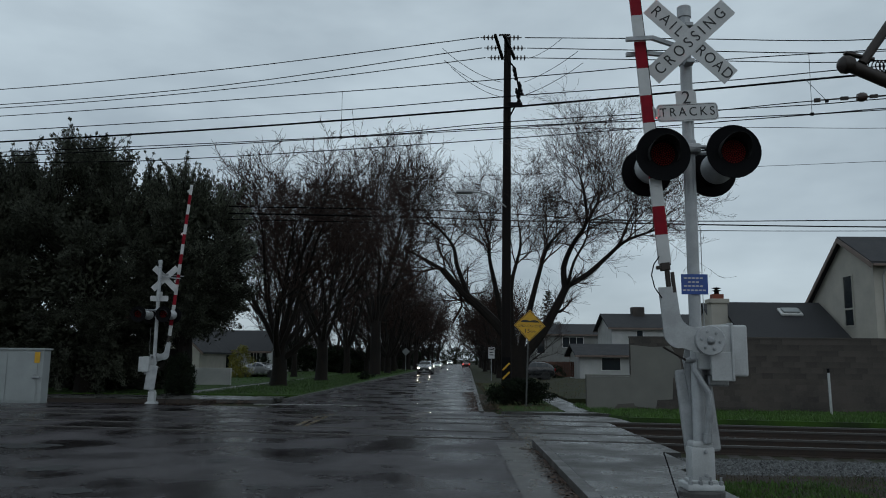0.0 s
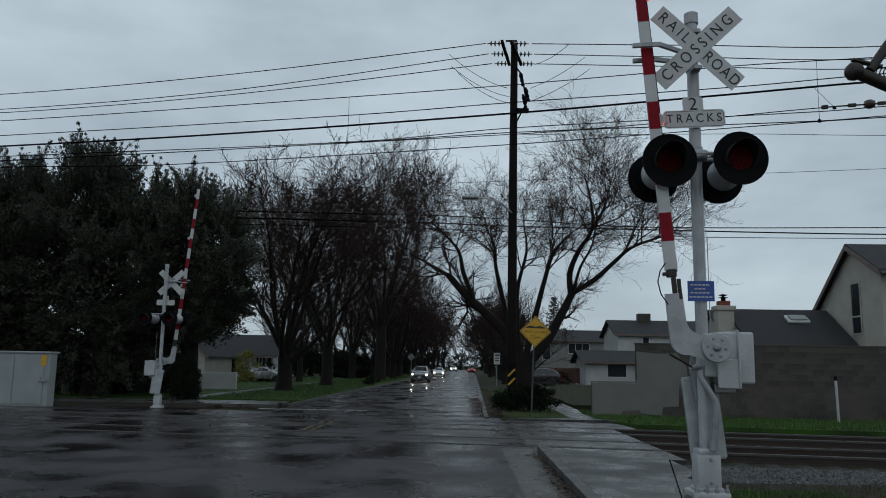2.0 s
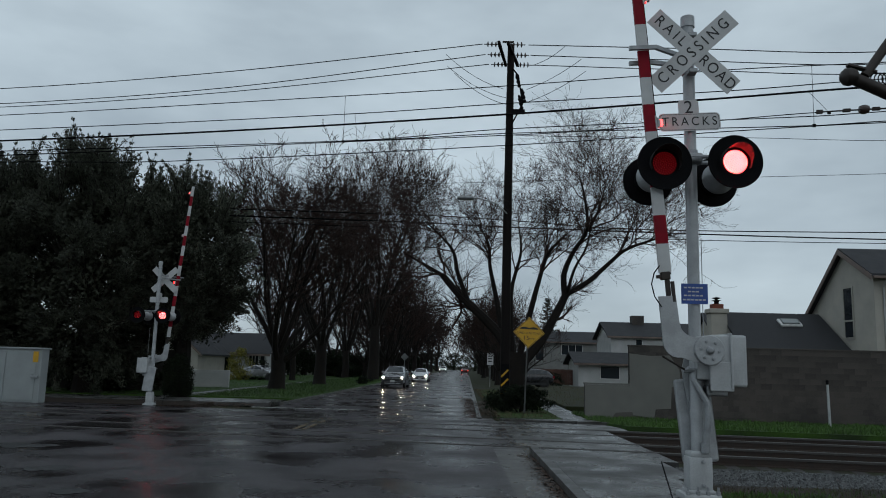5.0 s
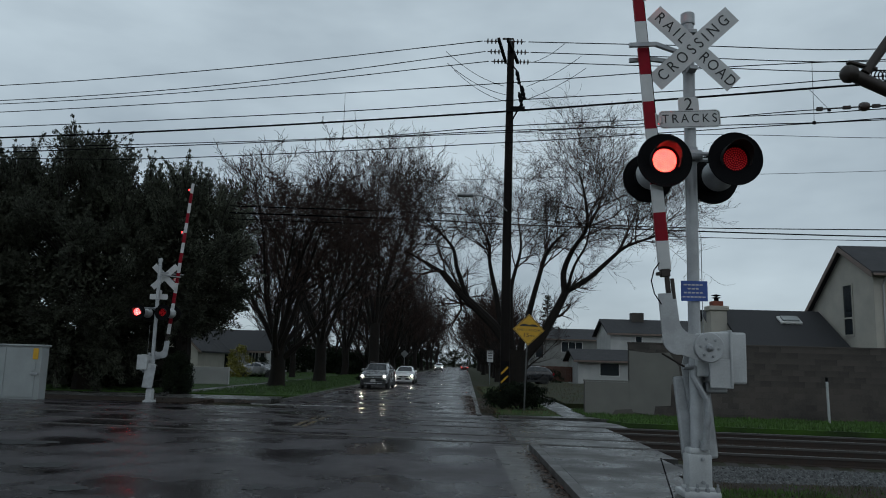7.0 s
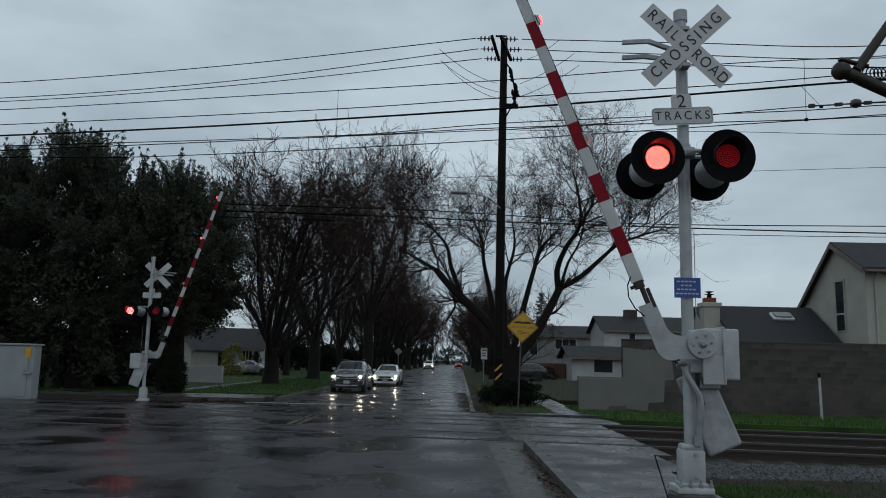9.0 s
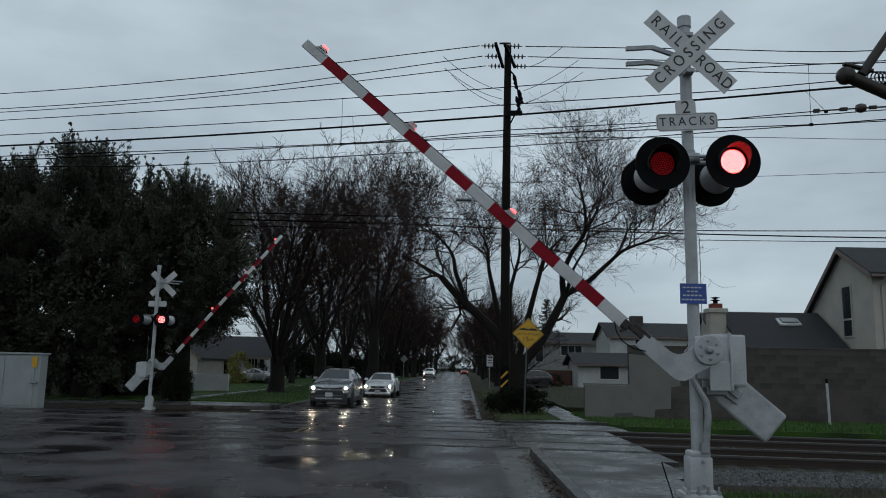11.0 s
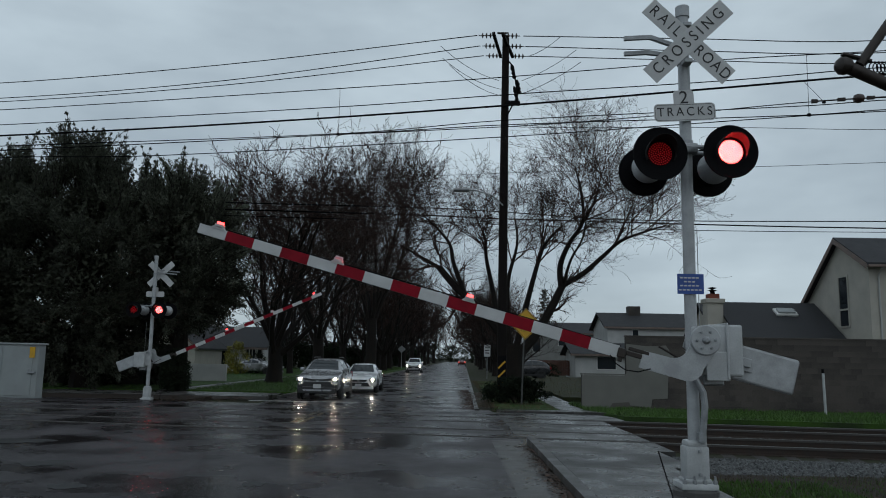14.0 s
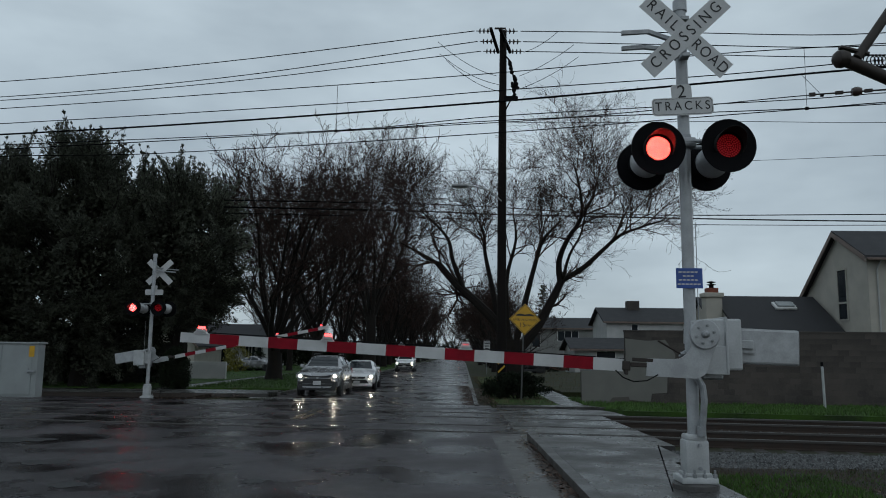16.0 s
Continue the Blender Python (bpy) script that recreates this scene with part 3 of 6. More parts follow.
for src, x, y, rz, sc in ((f1, -12, 104, 30, 0.8), (f1, -10.5, 135, 200, 0.9), (f1, -11, 180, 0, 1.0), (f1, -9.8, 148, 77, 0.85), (f1, -21, 108, 300, 0.9), (f1, 5.2, 135, 44, 0.8), (f1, 7.2, 168, 12, 0.9), (f1, 5.0, 60, 250, 0.5), (f2, -15.5, 74, 60, 0.7), (f2, -14, 128, 20, 0.9), (f1, -19, 122, 70, 1.0), (f1, -12, 165, 240, 1.2), (f1, -13, 195, 140, 1.2), (f1, 11, 160, 140, 0.8), (f1, 12, 190, 40, 1.0), (f1, 12.5, 235, 90, 1.1), (f1, -12, 225, 10, 1.2), (f1, 4.8, 84, 160, 0.7), (f1, 5.8, 108, 10, 0.85), (f1, -22, 94, 210, 0.85), (f2, -30, 92, 10, 0.7), (f2, -10.2, 108, 80, 1.0), (f1, -8.0, 130, 130, 1.15), (f1, -8.5, 97, 40, 1.0), (f2, -7.6, 180, 200, 1.0), (f1, -7.2, 205, 10, 1.2), (f3, -7, 235, 300, 0.8),
                          (f2, -27, 125, 150, 0.8), (f1, -34, 88, 20, 0.8),
                          (f2, 5.4, 96, 20, 0.6), (f1, 6.0, 122, 120, 0.9), (f3, 6.4, 150, 170, 0.65), (f2, 6.6, 180, 230, 0.95), (f1, 7.0, 210, 70, 1.2), (f1, 22.5, 135, 33, 0.5), (f1, 38, 160, 33, 0.6),
                          (f2, 8, 250, 20, 1.1), (f2, -6, 270, 70, 1.2), (f1, 0, 345, 70, 1.3), (f1, 9, 330, 20, 1.2), (f1, -8, 330, 0, 1.2), (f1, -20, 300, 50, 1.2), (f1, 22, 300, 190, 1.0), (f1, -36, 280, 150, 1.1), (f2, -16, 240, 110, 0.8), (f2, -22, 170, 330, 0.7)):
    made = copy_thing(src, pose(x, y, 0.05, 0, 0, rz))
    made.scale = (sc, sc, sc)


def fallen_leaves(name, label, spots, seed):
    """Loose leaves and grit washed along an edge."""
    r = random.Random(seed)
    s = Shape()
    for x0, x1, y0, y1, z, count, size in spots:
        for i in range(count):
            x, y = r.triangular(x0, x1, x1), r.uniform(y0, y1)
            a, l = r.random() * 6.28, size * r.uniform(0.5, 1.3)
            c, q = math.cos(a) * l, math.sin(a) * l
            h = height(y) + z + r.uniform(0.006, 0.02)
            s.add([(x - c, y - q, h), (x - q * 0.5, y + c * 0.5, h + l * 0.3), (x + c, y + q, h + 0.004), (x + q * 0.5, y - c * 0.5, h)], [(0, 1, 2), (0, 2, 3)])
    setting(name, s, LITTER, label, "leaves", "stuff")


fallen_leaves("kerb_leaves", "brown fallen leaves washed against the kerbs", ((1.15, 1.5, 5.5, 14.2, 0.005, 1500, 0.03), (1.25, 1.5, 7.0, 12.5, 0.005, 700, 0.035), (0.35, 1.0, 27.5, 44, 0.0, 2200, 0.045), (0.8, 1.7, 27.5, 40, 0.06, 1200, 0.045), (0.9, 2.6, 24.0, 28.8, 0.02, 500, 0.035), (1.6, 3.1, 8, 14, 0.12, 90, 0.02), (-12.5, -8.2, 29, 33, 0.0, 500, 0.05), (3.2, 6.0, 7.5, 9.4, 0.0, 700, 0.03), (-8.5, -7.2, 36, 60, 0.0, 500, 0.06)), 61)


def limb_tree():
    """The leaning two-limbed tree beside the utility pole."""
    r = random.Random(21)
    wood, fine = Shape(), Shape()

    def twigs(p, d, length, rad, level):
        n = 4
        pts, rads = [p], [rad]
        for i in range(n):
            d = (d + Vector((r.gauss(0, 0.26), r.gauss(0, 0.26), r.gauss(0.03, 0.2)))).normalized()
            p = p + d * length / n
            pts.append(p)
            rads.append(max(0.005, rad * (1 - 0.65 * (i + 1) / n)))
        fine.tube(pts, rads, 3 if level else 4, caps=False)
        if level >= 3:
            return
        for k in range((6, 6, 4)[level]):
            i = r.randint(1, n)
            ax = Vector((r.gauss(0, 1), r.gauss(0, 1), r.gauss(0.25, 0.8)))
            dd = (pts[i] - pts[i - 1]).normalized()
            twigs(pts[i], (dd * r.uniform(0.6, 1.0) + ax.normalized() * r.uniform(0.5, 0.9)).normalized(), length * r.uniform(0.5, 0.72), max(0.006, rads[i] * 0.65), level + 1)

    def limb(pts, r0, r1, kids, length):
        pts = [Vector(p) for p in pts]
        # smooth curve through the points
        fine_pts = []
        for i in range(len(pts) - 1):
            a, b, c, d = pts[max(i - 1, 0)], pts[i], pts[i + 1], pts[min(i + 2, len(pts) - 1)]
            for k in range(4):
                u = k / 4
                fine_pts.append(0.5 * ((2 * b) + (c - a) * u + (2 * a - 5 * b + 4 * c - d) * u * u + (3 * b - a - 3 * c + d) * u ** 3))
        fine_pts.append(pts[-1])
        n = len(fine_pts)
        rads = [0.8 * (r0 + (r1 - r0) * i / (n - 1)) for i in range(n)]
        wood.tube(fine_pts, rads, 8, caps=False)
        for k in range(kids):
            i = int(n * (0.45 + 0.55 * (k + 0.5) / kids))
            i = min(n - 1, max(1, i))
            d = (fine_pts[i] - fine_pts[i - 1]).normalized()
            ax = Vector((r.gauss(0, 1), r.gauss(0, 1), r.gauss(0.4, 0.7))).normalized()
            twigs(fine_pts[i], (d * 0.7 + ax * 0.8).normalized(), length * r.uniform(0.7, 1.15), max(0.02, rads[i] * 0.55), 0)

    wood.tube([(0, 0, -0.2), (0, 0, 0.5), (-0.05, 0, 1.4), (0.1, 0, 2.4)], [0.75, 0.58, 0.5, 0.5], 12, caps=False)
    # right fork, leaning out over the gardens
    limb([(0.15, 0, 1.9), (1.0, 0.1, 2.9), (1.75, 0.2, 4.2), (2.2, 0.2, 5.1)], 0.3, 0.2, 2, 2.0)
    limb([(2.15, 0.2, 5.0), (2.1, 0.2, 6.0), (2.5, 0.1, 7.0), (3.1, 0.0, 8.0), (3.0, -0.2, 9.3), (2.7, -0.4, 10.4)], 0.19, 0.04, 12, 2.7)
    limb([(3.05, 0, 7.9), (3.7, 0.4, 9.0), (4.1, 0.6, 10.4)], 0.11, 0.03, 8, 2.4)
    limb([(2.2, 0.2, 5.1), (3.2, 0.4, 5.7), (4.1, 0.5, 6.5), (4.9, 0.5, 7.2), (5.9, 0.3, 7.6), (6.9, 0.2, 7.9)], 0.17, 0.04, 13, 2.6)
    limb([(2.25, 0.1, 5.2), (2.5, -0.3, 6.2), (3.0, -0.6, 7.2), (3.2, -0.8, 8.6)], 0.1, 0.03, 6, 2.2)
    # middle leader
    limb([(0.1, 0, 2.2), (0.5, -0.3, 4.0), (0.9, -0.5, 5.6), (1.3, -0.5, 6.8), (2.0, -0.6, 7.6)], 0.2, 0.05, 9, 2.4)
    # left fork, sweeping over the street
    limb([(-0.1, 0, 1.7), (-0.6, 0.2, 3.0), (-1.5, 0.4, 4.0), (-2.6, 0.5, 5.0), (-3.4, 0.5, 5.9)], 0.34, 0.17, 5, 2.6)
    limb([(-2.2, 0.45, 4.7), (-2.7, 0.3, 6.0), (-2.9, 0.2, 6.9), (-3.5, 0.0, 7.6), (-4.1, -0.2, 8.1)], 0.15, 0.03, 11, 2.1)
    limb([(-0.6, 0.2, 3.0), (-0.9, 0.5, 4.8), (-1.2, 0.8, 6.3), (-1.3, 0.9, 7.4), (-1.7, 0.9, 8.2)], 0.18, 0.03, 12, 2.1)
    limb([(-3.3, 0.5, 5.8), (-4.3, 0.7, 6.4), (-5.2, 0.8, 6.9)], 0.13, 0.03, 8, 2.1)
    limb([(-0.2, 0, 2.4), (-0.3, -0.2, 5.0), (0.1, -0.4, 6.8), (0.0, -0.5, 7.9)], 0.16, 0.03, 10, 2.0)
    return wood, fine


bare_tree("bare tree forking low into two leaning limbs", pose(2.75, 34.0, 0.03), limb_tree())


def leaves(s, r, centre, size, count, leaf, flat=1.0):
    """Leaf blades scattered through an uneven clump."""
    for i in range(count):
        d = Vector((r.gauss(0, 1), r.gauss(0, 1), r.gauss(0, 1))).normalized() * r.random() ** 0.45
        p = Vector(centre) + Vector((d.x * size[0], d.y * size[1], d.z * size[2]))
        a = Vector((r.gauss(0, 1), r.gauss(0, 1), r.gauss(-0.2, flat))).normalized()
        b = a.orthogonal().normalized()
        q = Matrix.Rotation(r.random() * 6.28, 3, a)
        b = q @ b
        l, w = leaf * r.uniform(0.6, 1.4), leaf * r.uniform(0.16, 0.3)
        s.add([p - a * l * 0.5, p + b * w, p + a * l * 0.5, p - b * w], [(0, 1, 2), (0, 2, 3)])


def evergreen(seed, w, d, h, plumes, skirt=2.2, leaf=0.2):
    """A dense crown of feathery sprays that flare out and up from an uneven lobed mass."""
    r = random.Random(seed)
    wood, crown, tips = Shape(), Shape(), Shape()
    wood.tube([(0, 0, -0.2), (0.1, 0, 2), (0, 0.1, h * 0.5), (0, 0, h * 0.8)], [0.5, 0.38, 0.25, 0.08], 8, caps=False)

    def shell(u, a):
        """Half width of the crown at height u (0 to 1) and bearing a, as a share of w and d."""
        k = math.sqrt(max(0.0, 1 - max(0.0, (u - 0.42) / 0.6) ** 2)) if u > 0.42 else 0.84 + 0.16 * u / 0.42
        return k * (0.86 + 0.42 * noise.noise((math.cos(a) * 1.5 + seed, math.sin(a) * 1.5, u * 3.2)))

    def spray(p, dirn, length, fat, count, pale):
        """One leafy branch: blades laid along it, thinning to its tip."""
        n = 7
        droop = r.uniform(-0.06, 0.03)
        line = [p]
        for k in range(n):
            v = k / (n - 1)
            dirn = (dirn + Vector((r.gauss(0, 0.09), r.gauss(0, 0.09), droop))).normalized()
            p = p + dirn * length / n
            line.append(p)
            g = fat * (1.0 - 0.8 * v) * (0.55 + 0.45 * min(1, v * 4))
            for q in range(int(count * (1.1 - 0.6 * v))):
                c = p + Vector((r.gauss(0, g), r.gauss(0, g), r.gauss(0, g))) * 0.6
                ax = (dirn + Vector((r.gauss(0, 0.5), r.gauss(0, 0.5), r.gauss(0, 0.5)))).normalized()
                b = (Matrix.Rotation(r.random() * 6.28, 3, ax) @ ax.orthogonal()).normalized()
                l, t = leaf * r.uniform(0.6, 1.4), leaf * r.uniform(0.11, 0.2)
                (tips if pale and v > 0.45 else crown).add([c - ax * l * 0.5, c + b * t, c + ax * l * 0.5, c - b * t], [(0, 1, 2), (0, 2, 3)])
        wood.tube(line, [0.035 * (1 - 0.85 * k / n) + 0.004 for k in range(n + 1)], 3, caps=False)

    # shaded inner mass
    for i in range(plumes // 3):
        u, a = r.random() * 0.86, r.random() * 6.28
        q = shell(u, a) * r.uniform(0.25, 0.8)
        sz = r.uniform(0.6, 1.1)
        leaves(crown, r, (math.cos(a) * w * q, math.sin(a) * d * q, skirt + (h - skirt) * u), (sz, sz, sz), 75, leaf * 1.7)
    # limbs, each ending in a fan of sprays, make the lobes
    for i in range(plumes // 8):
        u = r.random() ** 0.8
        a = r.random() * 6.28
        q = shell(u, a)
        z = skirt + (h - skirt) * u
        hub = Vector((math.cos(a) * w * q * 0.8, math.sin(a) * d * q * 0.8, z - 0.4))
        wood.tube([(0, 0, max(1.2, z * 0.55)), (hub.x * 0.5, hub.y * 0.5, z * 0.8), hub], [0.12, 0.08, 0.03], 5, caps=False)
        out = Vector((math.cos(a), math.sin(a), 0))
        rise = -0.35 + 1.9 * u
        for k in range(8):
            dirn = (out * r.uniform(0.5, 1.1) * (1.15 - 0.75 * u) + Vector((r.gauss(0, 0.5), r.gauss(0, 0.5), rise + r.gauss(0, 0.35)))).normalized()
            # light on the upper crown is coloured in: most sprays there get paler tips
            spray(hub + Vector((r.gauss(0, 0.3), r.gauss(0, 0.3), r.gauss(0, 0.3))), dirn, r.uniform(1.0, 1.9) * (0.8 + 0.5 * u), r.uniform(0.3, 0.5), 46, u > 0.4 or r.random() < 0.15)
    # spires above the crown
    for i in range(plumes // 22):
        a, q = r.random() * 6.28, r.random() ** 0.5 * 0.8
        z0 = skirt + (h - skirt) * (0.42 + 0.6 * math.sqrt(max(0, 1 - q * q)) * 0.92)
        p = Vector((math.cos(a) * w * q, math.sin(a) * d * q, z0 - 0.9))
        for k in range(3):
            spray(p + Vector((r.gauss(0, 0.14), r.gauss(0, 0.14), 0)), Vector((r.gauss(0.08, 0.16), r.gauss(0, 0.16), 1)).normalized(), r.uniform(1.6, 2.9), 0.3, 36, True)
    return wood, crown, tips


def evergreen_tree(label, at, shapes):
    t = thing("evergreen_tree", label, "tree", at)
    part("trunk", shapes[0], BARK, t, smooth=True)
    part("crown", shapes[1], LEAF, t, "dense dark olive-green foliage")
    part("young_growth", shapes[2], LEAF_PALE, t, "pale upright leafy shoots, and crown tips coloured paler as light from above")
    return t


evergreen_tree("tall dense dark evergreen tree behind the signal cabinet", pose(-18.4, 38.0, 0), evergreen(31, 4.1, 3.2, 12.0, 620, skirt=1.4, leaf=0.15))
evergreen_tree("dark evergreen tree with a drooping skirt of foliage", pose(-13.7, 38.5, 0), evergreen(32, 2.7, 2.8, 10.2, 460, skirt=3.2, leaf=0.15))
evergreen_tree("broad dark evergreen tree beside the street", pose(-24.0, 38.5, 0), evergreen(33, 4.0, 3.5, 11.4, 480, skirt=1.4, leaf=0.16))


def shrub(name, label, category, at, size, count, leaf, material, seed):
    r = random.Random(seed)
    t = thing(name, label, category, at)
    s, w = Shape(), Shape()
    for i in range(count // 60):
        a, q, u = r.random() * 6.28, r.random() ** 0.5, r.random()
        k = math.sqrt(max(0, 1 - max(0, u - 0.45) ** 2 / 0.32))
        leaves(s, r, (math.cos(a) * size[0] * q * k * 0.88, math.sin(a) * size[1] * q * k * 0.88, size[2] * (0.08 + 0.85 * u)), (size[0] * 0.22, size[1] * 0.22, size[2] * 0.14), 60, leaf)
    for k in range(5):
        a = k * 1.25
        w.tube([(0, 0, -0.1), (math.cos(a) * size[0] * 0.4, math.sin(a) * size[1] * 0.4, size[2] * 0.6)], [0.04, 0.015], 5, caps=False)
    part("stems", w, BARK, t)
    part("foliage", s, material, t)
    return t


shrub("shrub", "low spreading dark green shrub around the pole foot", "shrub", pose(2.65, 31.3, 0.05), (1.45, 0.85, 1.05), 9000, 0.1, HEDGE, 41)
shrub("clipped_hedge", "dark rounded clipped hedge by the driveway", "hedge", pose(-13.1, 36.6, 0.0), (0.78, 0.8, 2.0), 9000, 0.1, HEDGE, 42)
shrub("shrub", "yellow-green shrub in a front garden", "shrub", pose(-19.3, 69.0, 0.0), (1.3, 1.0, 2.9), 3000, 0.16, BUSH_YELLOW, 43)
shrub("shrub", "small dark shrub at the kerb", "shrub", pose(-7.6, 66.0, 0.0), (0.9, 0.9, 0.8), 2400, 0.1, HEDGE, 44)
shrub("shrub", "round dark shrub on the lawn", "shrub", pose(-18.1, 72.0, 0.0), (1.0, 1.0, 2.0), 2400, 0.13, HEDGE, 45)
shrub("shrub", "dark shrub below the house window", "shrub", pose(10.5, 83.0, 0.0), (1.5, 1.0, 1.4), 2000, 0.15, HEDGE, 46)


for x, y, w, h in ((-24, 41.0, 3.6, 4.2), (-18.5, 41.2, 3.0, 4.4), (-30, 41.0, 3.6, 4.4), (-15, 112, 4, 3.0), (-22, 100, 5, 4.0), (-36, 96, 6, 5.0), (-16.5, 101, 3, 3.0), (-44, 80, 6, 5), (-20, 126, 5, 4.0), (-13, 150, 4, 3.5), (-29, 100, 4, 3.0), (-13.0, 95, 1.6, 1.6), (13, 140, 4, 3.0), (12, 170, 4, 4.0), (-11, 200, 4, 4), (15, 220, 6, 5), (-30, 140, 7, 6), (-17, 175, 5, 5), (-12, 250, 6, 6), (16, 270, 6, 6), (-7, 300, 6, 7), (1, 310, 6, 7), (9, 300, 6, 7), (24, 280, 8, 7)):
    shrub("shrub", "dim dark shrubbery between walls and houses", "shrub", pose(x, y, 0), (w, 1.4, h), 4500, 0.42, HEDGE, int(abs(x) * 7 + y))


def conifer(at):
    r = random.Random(51)
    t = thing("conifer", "distant narrow conifer behind the houses", "tree", at)
    w, s = Shape(), Shape()
    w.tube([(0, 0, -0.2), (0, 0, 6), (0, 0, 15)], [0.3, 0.2, 0.03], 6, caps=False)
    for i in range(70):
        u = i / 70
        z, l, a = 3 + 12 * u, 3.2 * (1 - u) + 0.3, i * 2.4
        e = Vector((math.cos(a) * l, math.sin(a) * l, z + 0.1))
        w.tube([(0, 0, z), e], [0.05, 0.01], 3, caps=False)
        for k in range(4):
            leaves(s, r, Vector((0, 0, z)).lerp(e, 0.35 + 0.2 * k), (0.35, 0.35, 0.16), 9, 0.35)
    part("trunk", w, BARK, t)
    part("crown", s, LEAF, t)


conifer(pose(17.5, 145.0, 0))


# ---- walls, fences and houses ----
wall = tagged(thing("wall_east", "grey-brown concrete block wall with painted-over patches", "block wall", pose(0, 0, 0, 0, 0, math.degrees(WALL_SLANT))), kind="structure")
# running along the tracks; local x from its stepped end, local y is depth
WY = 29.35


def wall_run(x0, x1, z0, z1):
    part("wall_core", Shape().box(x0, WY + 0.01, z0, x1, WY + 0.19, z1 - 0.01), MORTAR, wall)
    part("coping", Shape().box(x0 - 0.02, WY - 0.025, z1, x1 + 0.02, WY + 0.225, z1 + 0.06, 0.008), BLOCK if z1 > 2 else BLOCK_PAINT, wall)


wall_run(5.1, 33.0, -0.1, 2.72)
wall_run(3.45, 5.099, -0.1, 1.28)
# cover paint on the stepped end
part("paint_patch", Shape().box(3.46, WY - 0.014, 0.0, 5.119, WY - 0.007, 1.27), BLOCK_PAINT, wall, "pale grey cover paint")
pp = [(5.12, 0.2), (6.0, 0.1), (6.06, 0.42), (6.62, 0.46), (6.66, 1.25), (7.0, 1.3), (6.95, 1.9), (6.6, 2.42), (5.9, 2.38), (5.12, 2.46)]
part("paint_patch", Shape().prism(pp, "y", WY - 0.014, WY - 0.007), BLOCK_PAINT, wall, "pale grey cover paint")
part("paint_patch", Shape().prism([(4.4, 0.0), (5.3, 0.02), (5.2, 0.3), (4.6, 0.26)], "y", WY - 0.02, WY - 0.0145), BLOCK_DARK, wall)


block_mesh = Shape().box(-0.1985, -0.012, -0.103, 0.1985, 0.012, 0.103, 0.0).mesh("block", BLOCK)
rest = Shape()
rb = random.Random(9)
for x0, x1, top in ((5.1, 33.0, 13), (3.45, 5.08, 6)):
    for row in range(top):
        z = 0.21 * row + 0.1
        n = 0
        x = x0 + 0.2 + (0.2 if row % 2 else 0.0)
        while x < x1 - 0.19:
            if 6.9 < x < 16.5 and row >= 6 and z < 2.65:
                ob = new("block", block_mesh)
                ob.parent = wall
                ob.matrix_basis = pose(x, WY + 0.006 + rb.uniform(-0.003, 0.003), z)
            else:
                d = rb.uniform(-0.003, 0.003)
                rest.box(x - 0.1985, WY - 0.001 + d, z - 0.103, x + 0.1985, WY + 0.018 + d, z + 0.103)
            x += 0.4
tagged(part("block_courses", rest, BLOCK, wall), kind="stuff")


def gable_house(name, label, at, w, d, eave, ridge, wall_m, roof_m, over=0.4, windows=(), ridge_axis="y", group="houses"):
    """A house whose front faces -y; windows: (x, z, width, height, bars) on the front."""
    t = thing(name, label, "house", at, group)
    s = Shape()
    if ridge_axis == "y":
        s.prism([(-w / 2, -0.1), (w / 2, -0.1), (w / 2, eave), (0, ridge), (-w / 2, eave)], "y", 0, d)
    else:
        s.prism([(0, -0.1), (d, -0.1), (d, eave), (d / 2, ridge), (0, eave)], "x", -w / 2, w / 2)
    part("wall", s, wall_m, t)
    run = (w if ridge_axis == "y" else d) / 2
    slope = (ridge - eave) / run
    for sgn in (-1, 1):
        s = Shape()
        lo = (run + over)
        zl = ridge - slope * lo
        poly = [(0, ridge + 0.02), (sgn * lo, zl + 0.02), (sgn * lo, zl + 0.16), (0, ridge + 0.2)]
        if ridge_axis == "y":
            s.prism(poly, "y", -over, d + over)
        else:
            s.prism([(d / 2 + a, b) for a, b in poly], "x", -w / 2 - over, w / 2 + over)
        part("roof", s, roof_m, t)
        if ridge_axis == "y":
            f = Shape().prism([(0, ridge - 0.12), (sgn * (lo + 0.02), zl - 0.12), (sgn * (lo + 0.02), zl + 0.1), (0, ridge + 0.12)], "y", -over - 0.05, -over - 0.005)
            part("fascia", f, TRIM, t)
        else:
            y = d / 2 + sgn * (lo + 0.03)
            part("fascia", Shape().box(-w / 2 - over, y - 0.02, zl - 0.08, w / 2 + over, y + 0.02, zl + 0.13), TRIM, t)
    for x, z, ww, hh, bars in windows:
        win = part("window", Shape().box(x - ww / 2, -0.015, z, x + ww / 2, 0.05, z + hh), GLASS, t)
        fr = Shape()
        b = 0.07
        for bx in (x - ww / 2 - b, x + ww / 2):
            fr.box(bx, -0.05, z - b, bx + b, 0.02, z + hh + b)
        for bz in (z - b, z + hh):
            fr.box(x - ww / 2, -0.05, bz, x + ww / 2, 0.02, bz + b)
        for k in range(1, bars + 1):
            xx = x - ww / 2 + ww * k / (bars + 1)
            fr.box(xx - 0.03, -0.04, z, xx + 0.03, 0.0, z + hh)
        part("frame", fr, FRAME, win)
    return t


